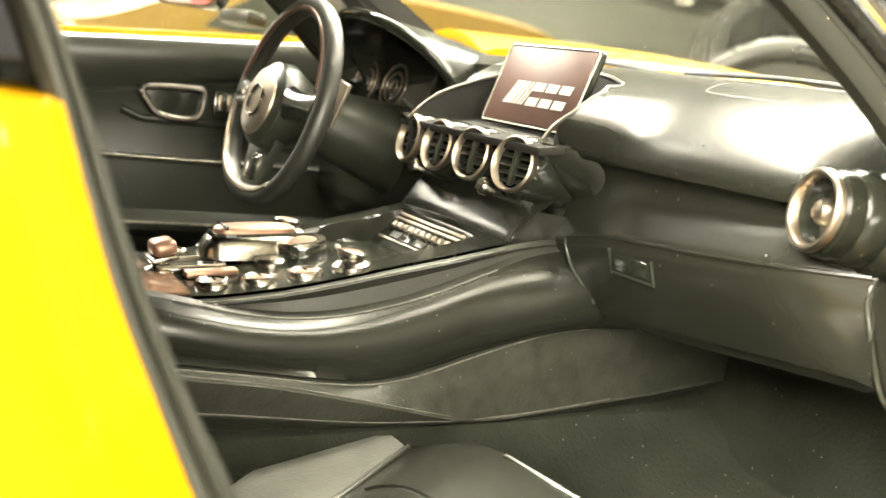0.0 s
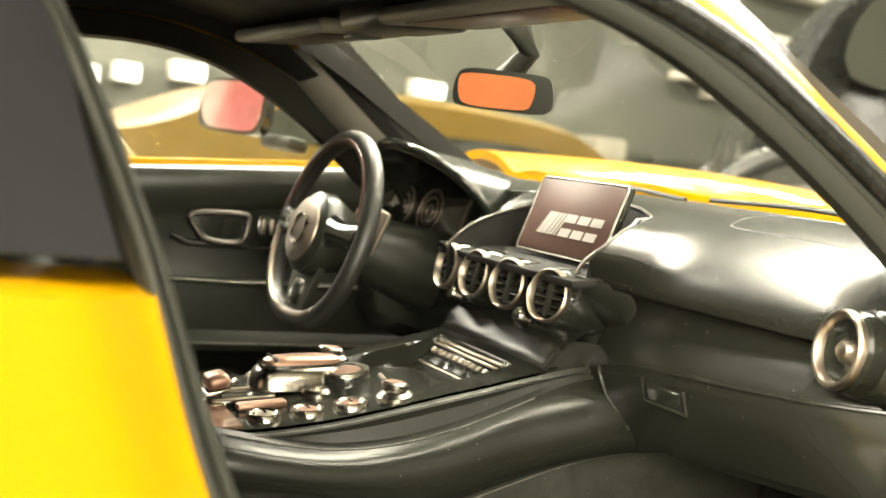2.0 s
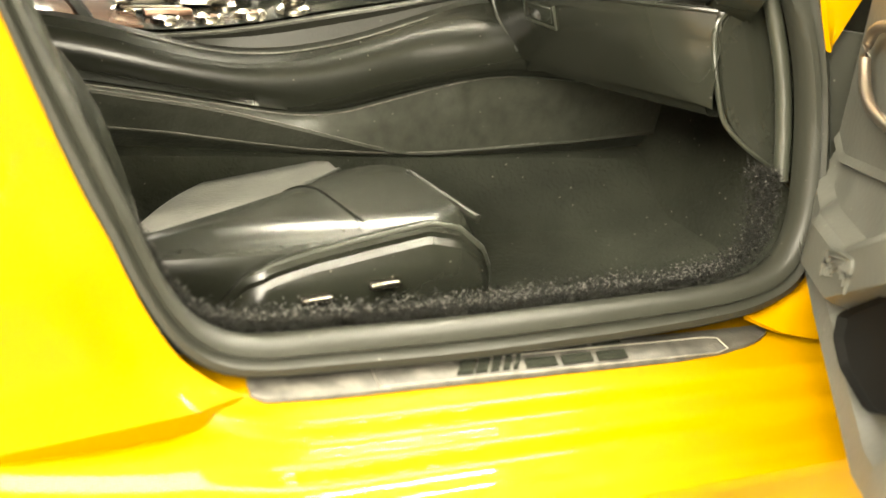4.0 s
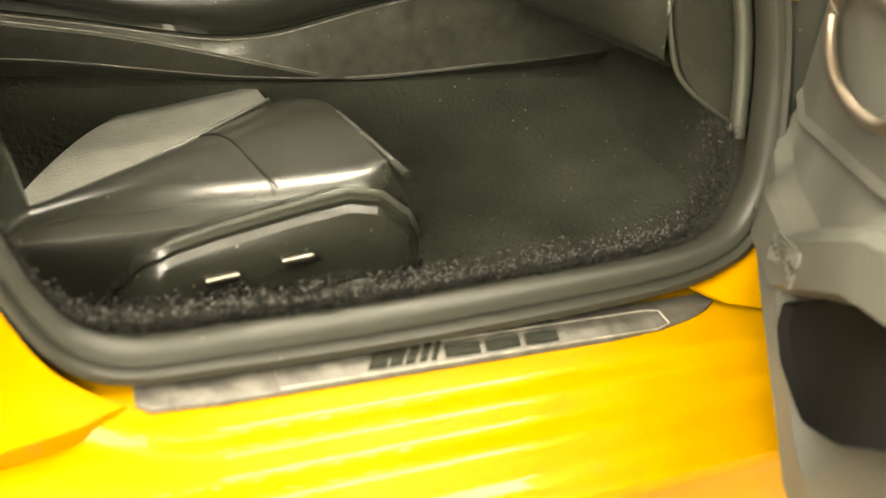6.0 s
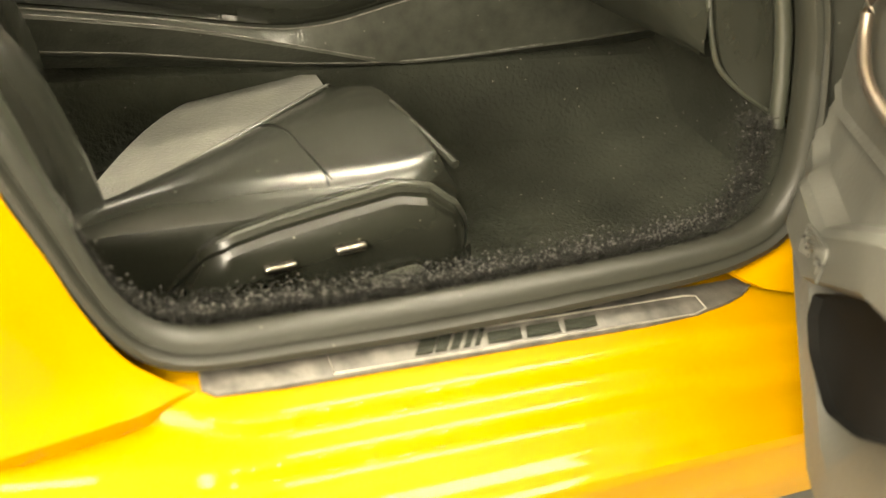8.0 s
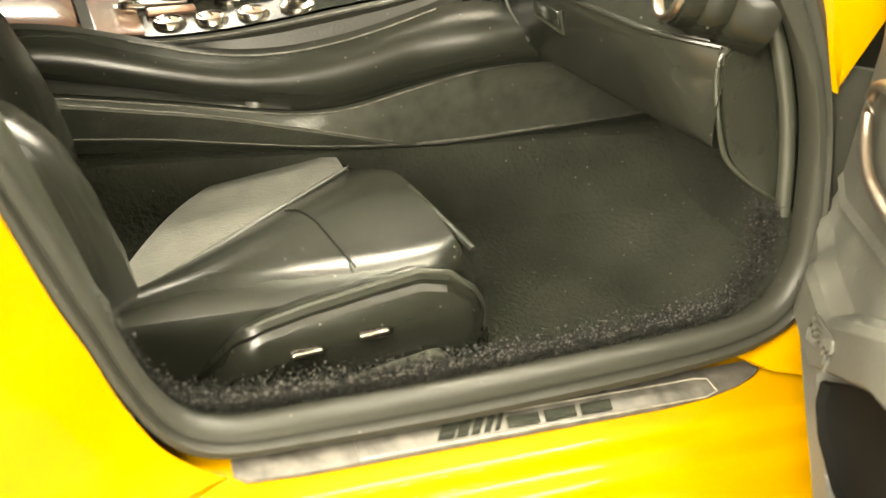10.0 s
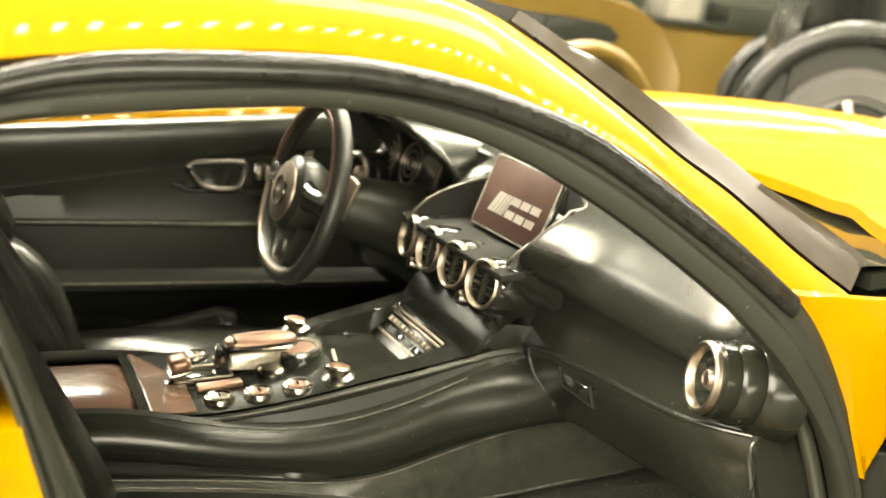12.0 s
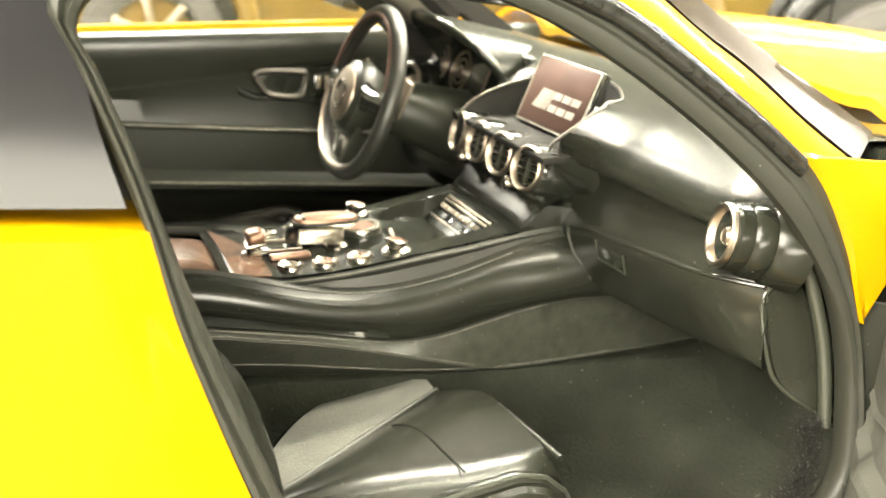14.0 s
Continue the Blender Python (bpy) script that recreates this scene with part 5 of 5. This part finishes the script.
for k in np.linspace(0, 1, 30):
    x = -0.28 + 0.3 * k
    zz = 0.772 + 0.0 * k + 0.014 * max(0, 0.12 - k) / 0.12
    rows.append([V(x, 0.712, zz + 0.006), V(x, 0.694, zz + 0.002), V(x, 0.694, zz - 0.002), V(x, 0.712, zz - 0.01)])
part("pull_ledge", grid(rows), SATIN, fdoor)

# ---- rear-view mirror ----
rear = thing("rear_view_mirror", "black rear-view mirror hanging at the windscreen", "mirror")
mm = facing((-0.035, 0.0, 1.092), (-0.59, -0.8, -0.065)) @ Matrix.Diagonal((0.68, 0.76, 1.0, 1))
out_m = [tuple(p) for p in spline([(-0.085, 0.018), (-0.07, 0.03), (0, 0.033), (0.07, 0.03), (0.088, 0.015), (0.08, -0.025), (0.06, -0.033), (0, -0.035), (-0.06, -0.033), (-0.08, -0.02)], 36, True)]
part("mirror_case", prism([(a * 1.04 + (0.03 if a > 0.03 else 0), b * 1.1) for a, b in out_m], mm @ pose(0, 0, 0, 180, 0, 0), 0.035, 0.012), RUBBER, rear)
part("mirror_glass", prism([(a * 0.93, b * 0.9) for a, b in out_m], mm, 0.003), MIRROR, rear)
part("mirror_stalk", tube([mm @ V(0, 0.01, -0.03), V(-0.0, -0.02, 1.15), V(-0.03, -0.02, 1.19)], [0.02, 0.016, 0.022], 12), RUBBER, rear)

# ---- sun visors ----
for y in (0.29, -0.27):
    vm = pose(-0.195, y, 1.16, 0, -7, 0)
    vz = tagged(part("sun_visor", slab(vm, 0.15, 0.38, 0.022, 0.01, 3), GREY), "pale grey sun visor folded to the roof", "sun visor")
    part("visor_mirror", slab(vm @ pose(-0.03, -0.02, -0.0115), 0.07, 0.3, 0.004, 0.0015), SCREEN, vz, "brown glossy vanity mirror")
    part("visor_clip", slab(vm @ pose(0.0, -0.17, -0.012), 0.05, 0.03, 0.01, 0.004), SATIN, vz)

# ---- the opened door ----
door = thing("passenger_door", "yellow passenger door standing wide open, black inside", "car door")
HX, HY = 0.262, -0.775
dm = Matrix.Translation((HX, HY, 0)) @ pose(0, 0, 0, 0, 0, 180 + 60)


def dpt(a, o, z):
    """A place on the opened door: along it, off its middle plane towards the seats, height."""
    return dm @ V(a, -o, z)


def ease(x, a, b):
    k = min(1.0, max(0.0, (x - a) / (b - a)))
    return k * k * (3 - 2 * k)


def skin(ins):
    rows = []
    for x in np.linspace(-0.05, 0.86, 92):
        zb = 0.945 - 0.05 * x
        lowz = lerp(x, [-0.05, 0, 0.1, 0.28, 0.7, 0.86], [0.57, 0.54, 0.5, 0.435, 0.43, 0.5])
        if ins:
            r, p = ease(x, 0.0, 0.05), ease(x, 0.115, 0.14) * (1 - ease(x, 0.42, 0.46))
            bot = lerp(x, [-0.05, 0.0, 0.14, 0.28, 0.45, 0.86], [0.585, 0.56, 0.556, 0.63, 0.68, 0.69])
            top = bot + 0.06
            zs = max(0.66 + 0.12 * x, top + 0.03)
            foot = max(lowz + 0.05, lerp(x, [0.1, 0.3, 0.4], [0.5, 0.525, 0.56]))
            foot = min(foot, bot - 0.012)
            pts = [(0.0, zb), (0.05, zb + 0.002), (0.075, zb - 0.02), (0.08, zb - 0.06), (0.07, zb - 0.12), (0.066, zs + 0.012), (0.07, zs + 0.003), (0.062, zs), (0.064, zs - 0.008), (0.068 + 0.008 * r, top + 0.008),
                   (0.074 + 0.022 * r, top), (0.08 + 0.022 * r, top - 0.01), (0.08 + 0.022 * r, bot + 0.006), (0.078 + 0.01 * r, bot), (0.078 - 0.04 * p, bot - 0.006), (0.076 - 0.05 * p, (bot + foot) / 2),
                   (0.078 - 0.03 * p, foot + 0.004), (0.084, min(foot, lowz + 0.045)), (0.088, lowz + 0.02), (0.07, lowz), (0.03, lowz - 0.012), (0.0, lowz - 0.01)]
            pts = [(o, max(z, lowz - 0.012)) for o, z in pts]
            rows.append([dpt(x, *q) for q in pts])
        else:
            pts = [(0.0, zb), (-0.03, zb - 0.02), (-0.09, zb - 0.12), (-0.12, 0.7), (-0.11, 0.6), (-0.07, lowz + 0.02), (0.0, lowz - 0.01)]
            rows.append([dpt(x, *q) for q in pts])
    if ins:
        rows.insert(0, [dpt(-0.05, 0.0, q) for q in np.linspace(0.94, 0.56, 22)])
    return grid(rows)


part("door_skin", skin(False), YELLOW, door)
part("door_card", skin(True), CARD, door, sharp=25)
# shallow pocket; the shade of a deeper one is painted in black
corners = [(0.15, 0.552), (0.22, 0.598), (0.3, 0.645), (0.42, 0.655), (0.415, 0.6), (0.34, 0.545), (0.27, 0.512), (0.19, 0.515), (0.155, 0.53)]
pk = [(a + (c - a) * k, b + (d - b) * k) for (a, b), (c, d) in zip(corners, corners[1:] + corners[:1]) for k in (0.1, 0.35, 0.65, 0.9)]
part("door_pocket", grid([[dpt(a, 0.089, z) for a, z in pk], [dpt(0.26 + (a - 0.26) * 0.96, 0.08, 0.57 + (z - 0.57) * 0.96) for a, z in pk], [dpt(0.26 + (a - 0.26) * 0.8, 0.076, 0.57 + (z - 0.57) * 0.8) for a, z in pk], [dpt(0.26 + (a - 0.26) * 0.002, 0.076, 0.57 + (z - 0.57) * 0.002) for a, z in pk]], closed_v=True), POCKET_SHADE, door, "shallow open door pocket, the shade of its depth put into the black colour")
for r in (0.034, 0.025, 0.016, 0.008):
    part("speaker_arc", tube(spline([dpt(0.155 - r, 0.104, 0.59 - 0.35 * r), dpt(0.155 - r, 0.104, 0.59 + 0.3 * r), dpt(0.155 - r * 0.8, 0.104, 0.592 + 0.45 * r), dpt(0.155 + r * 0.8, 0.104, 0.6 + 0.5 * r), dpt(0.155 + r, 0.104, 0.6 + 0.3 * r), dpt(0.155 + r, 0.104, 0.6 - 0.4 * r)], 20), 0.0022, 6), CARD, door)
hs = [tuple(p) for p in spline([(0.02, 0.775), (0.04, 0.81), (0.2, 0.815), (0.25, 0.79), (0.2, 0.74), (0.08, 0.735)], 36, True)]
part("door_pull", tube([dpt(a, 0.085, z) for a, z in hs], 0.006, 10, True), SILVER, door, "silver framed inner door handle")
wing = part("wing_mirror", slab(dm @ pose(0.1, 0.16, 1.01, 0, 0, 20), 0.1, 0.2, 0.13, 0.045, 4), YELLOW, door, "yellow wing mirror housing")

# ---- a row of small lamps over the display ----
for sy, sz, gap, deep, power in ((5.2, 9.0, 0.16, 0.4, 145.0), (-4.5, 9.0, 0.4, 0.9, 55.0)):
    LED = glow("lamp_white", (1.0, 0.97, 0.8), power)
    strip = thing("lamp_strip", "aluminium lamp strip with a row of white diodes", "lamp", group="lamp strips")
    part("strip_profile", slab(pose(4.0, sy, sz + 0.05), 27.0, deep + 0.2, 0.08, 0.01), SILVER, strip)
    for x in (-7.2, 7.2):
        part("hanger", tube([V(x, sy, sz + 0.06), V(x, sy, 18.0)], 0.03, 8), SILVER, strip)
    bm = bmesh.new()
    for k in range(int(26.0 / gap)):
        slab(pose(-9.0 + gap * k, sy, sz), 0.12 if gap > 0.2 else 0.145, deep, 0.02, 0.0, bm=bm)
    tagged(part("diode_row", bm, LED, strip), kind="stuff")

# ---- neighbouring models on the display ----
OCHRE = material("ochre_paint", (0.09, 0.056, 0.006), 0.4, coat=0.2, vary=0.1, stain_size=0.5)
BLACKPAINT = material("gloss_black_paint", (0.009, 0.0095, 0.008), 0.28, spec=0.35, vary=0.1, stain_size=0.3)
TYRE = material("tyre_rubber", (0.05, 0.048, 0.044), 0.7, vary=0.2)


def model_wheel(parent, x, y, z, r, out):
    m = facing((x, y, z), tuple(out))
    t = part("wheel", lathe([(r * 0.66, -0.1), (r * 0.9, -0.12), (r, -0.08), (r, 0.02), (r * 0.92, 0.05), (r * 0.68, 0.045), (r * 0.64, 0.03)], m, 40), TYRE, parent)
    part("rim_dish", lathe([(r * 0.66, 0.03), (r * 0.6, 0.035), (r * 0.56, -0.02), (0, -0.03)], m, 32), SATIN, t)
    for k in range(7):
        part("rim_spoke", slab(m @ pose(0, 0, 0, 0, 0, k * 360 / 7) @ pose(r * 0.33, 0, 0.02), r * 0.6, r * 0.11, 0.04, 0.01), SILVER, t)
    part("rim_cap", lathe([(r * 0.14, 0.0), (r * 0.12, 0.05), (0, 0.055)], m, 20), SILVER, t)


def neighbour(name, label, x0, y0, turn, z0, length, width, prof, glassy, paint):
    """A simple model car: side profile drawn out across its width, with shoulders, windows and wheels."""
    n = thing(name, label, "model car")
    base = pose(x0, y0, z0, 0, 0, turn)
    rows = []
    line = spline(prof, 60)
    for v in np.linspace(-1, 1, 21):
        rows.append([base @ V(p[0] * length * (1 - 0.03 * v * v), v * width / 2 * (1 - 0.16 * max(0, p[1] - 0.85) / 0.4), 0.18 + (p[1] - 0.18) * (1 - 0.05 * v ** 4)) for p in line])
    bm = grid(rows)
    for side in (rows[0], rows[-1]):
        vs = [bm.verts.new(q) for q in side]
        lo = [bm.verts.new(V(q[0], q[1], 0.18 + z0)) for q in side]
        for i in range(len(vs) - 1):
            if (vs[i].co - vs[i + 1].co).length > 1e-6:
                bm.faces.new([vs[i], vs[i + 1], lo[i + 1], lo[i]])
    part("body", bm, paint, n)
    for sd in (-1, 1):
        for (xa, xb, za, zb) in glassy:
            o = [tuple(p) for p in spline([(xa, za), (xb, za), (xb - 0.05, zb), (xa + 0.12, zb)], 24, True)]
            part("side_window", prism([(p[0] * 1.0, p[1]) for p in o], base @ facing((0, sd * (width / 2 * 0.94 + 0.0), 0), (0, sd, 0.12)) @ Matrix.Diagonal((-sd * 1.0, 1, 1, 1)), 0.03), GLOSS, n)
        for wx in (-0.32, 0.32):
            c = base @ V(wx * length, sd * width / 2 * 0.97, 0.36)
            d = base.to_3x3() @ V(0, sd, 0)
            model_wheel(n, c[0], c[1], z0 + 0.4, 0.4, d)
            am = facing((c[0], c[1], z0 + 0.42), tuple(d))
            part("wheel_arch", lathe([(0.5, -0.3), (0.5, 0.0), (0.0, -0.02)], am, 36), RUBBER, n)
            part("arch_flare", tube([am @ V(0.54 * math.cos(t), 0.54 * math.sin(t), 0.02) for t in np.linspace(-0.4, math.pi + 0.4, 30)], 0.06, 10), paint, n)
    return n


neighbour("ochre_model_car", "ochre yellow model car parked on the display behind", 1.6, 5.3, 0, 0.0, 4.8, 1.7,
          [(-0.5, 0.3), (-0.5, 0.6), (-0.42, 0.88), (-0.24, 1.0), (-0.08, 1.3), (0.08, 1.38), (0.28, 1.38), (0.42, 1.31), (0.48, 1.05), (0.5, 0.6), (0.5, 0.3)],
          [(-0.6, 0.3, 1.02, 1.2), (0.75, 1.75, 1.0, 1.14)], OCHRE)
neighbour("black_model_suv", "gloss black model off-road vehicle beside the yellow car", 4.89, 2.09, -38, 0.3, 4.4, 1.9,
          [(-0.41, 0.3), (-0.405, 1.05), (-0.37, 1.25), (-0.3, 1.85), (-0.15, 1.95), (0.1, 1.9), (0.18, 1.4), (0.22, 1.3), (0.46, 1.25), (0.5, 1.1), (0.5, 0.3)],
          [(-1.3, -0.55, 1.35, 1.8), (-0.45, 0.5, 1.35, 1.8)], BLACKPAINT)

tagged(part("plinth", slab(pose(4.89, 2.09, 0.15, 0, 0, -38), 4.8, 2.3, 0.3, 0.02), SATIN), "low black display plinth under the dark vehicle", "plinth")
far_wing = thing("far_wing_mirror", "black wing mirror with a bright glass face", "mirror")
fm = facing((-0.09, 1.0, 1.05), (-0.85, -0.45, 0.14))
o2 = [tuple(p) for p in spline([(-0.09, 0.05), (0.0, 0.06), (0.085, 0.055), (0.095, 0.0), (0.08, -0.055), (0, -0.06), (-0.07, -0.055), (-0.1, -0.01)], 36, True)]
part("mirror_case", prism(o2, fm @ pose(0, 0, 0, 180, 0, 0), 0.04, 0.015), GLOSS, far_wing)
part("mirror_glass", prism([(a * 0.92, b * 0.9) for a, b in o2], fm, 0.003), MIRROR, far_wing)
part("mirror_arm", slab(pose(0.0, 0.9, 0.98, 0, 10, 0), 0.05, 0.18, 0.03, 0.012), RUBBER, far_wing)

# ---- far wall of the shop: small lit signs and pale shelves ----
SIGN = glow("lit_sign_face", (1.0, 0.96, 0.85), 1.6)
SHELF = material("pale_shelf", (0.6, 0.58, 0.5), 0.5, vary=0.1, stain_size=0.5)
for x, z, w in ((2.15, 1.65, 0.5), (2.85, 1.76, 0.35), (3.81, 1.91, 0.5), (6.96, 2.17, 0.45), (8.2, 2.25, 0.6)):
    sgn = thing("lit_sign", "small white lit sign on the shop wall", "sign", group="signs on the wall")
    part("sign_box", slab(pose(x, 15.75, z), w + 0.06, 0.3, 0.3, 0.02), SHELF, sgn)
    part("sign_face", slab(pose(x, 15.59, z), w, 0.02, 0.24, 0.005), SIGN, sgn)
for z in (3.4, 4.5, 5.6):
    sh = thing("wall_shelf", "long pale shelf along the shop wall", "shelf", group="wall shelves")
    part("board", slab(pose(17.0, 15.6, z), 6.0, 0.7, 0.16, 0.02), SHELF, sh)
    for x in (15.0, 19.0):
        part("bracket", slab(pose(x, 15.75, z - 0.2), 0.1, 0.4, 0.3, 0.01), SHELF, sh)

counter = thing("display_counter", "long dull ochre display counter at the back of the shop", "counter")
part("counter_body", slab(pose(7.0, 14.3, -5.2), 25.0, 1.6, 12.6, 0.05), OCHRE, counter)
part("counter_top", slab(pose(7.0, 14.3, 1.14), 25.2, 1.8, 0.1, 0.02), SATIN, counter)
for x, w, h, mt in ((1.2, 0.8, 0.5, SATIN), (4.7, 1.3, 0.42, GREY), (5.9, 0.6, 0.7, SATIN), (9.6, 1.4, 0.45, SATIN), (11.2, 0.7, 0.6, GREY), (13.0, 1.6, 0.4, SATIN)):
    tagged(part("display_box", slab(pose(x, 14.3, 1.19 + h / 2), w, 0.7, h, 0.04), mt), "plain boxed model standing on the counter", "box", group="boxes on the counter")

# ---- what the mirrors show: a banner and a poster on the walls behind the camera ----
BANNER = material("orange_banner_cloth", (0.62, 0.2, 0.07), 0.7, vary=0.15, stain_size=1.5)
POSTER = material("pale_pink_poster", (0.62, 0.47, 0.43), 0.6, vary=0.35, stain_size=0.8)
RED = material("red_print", (0.5, 0.13, 0.12), 0.6, vary=0.15, stain_size=0.8)
banner = thing("wall_banner", "orange cloth banner with a red stripe on the shop wall", "banner")
part("cloth", slab(pose(-13.6, -15.96, 1.0), 7.0, 0.06, 7.0, 0.02), BANNER, banner)
part("stripe", slab(pose(-16.3, -15.92, 1.0), 1.0, 0.04, 6.8, 0.01), RED, banner)
poster = thing("wall_poster", "pale poster with red patches on the shop wall", "poster")
part("sheet", slab(pose(-19.96, 8.5, 5.5), 0.06, 8.0, 8.0, 0.02), POSTER, poster)
for y, z, w, h in ((7.2, 6.2, 1.0, 1.6), (9.4, 4.6, 1.4, 0.8), (10.2, 7.0, 0.7, 1.2)):
    part("patch", slab(pose(-19.91, y, z), 0.03, w, h, 0.008), RED, poster)
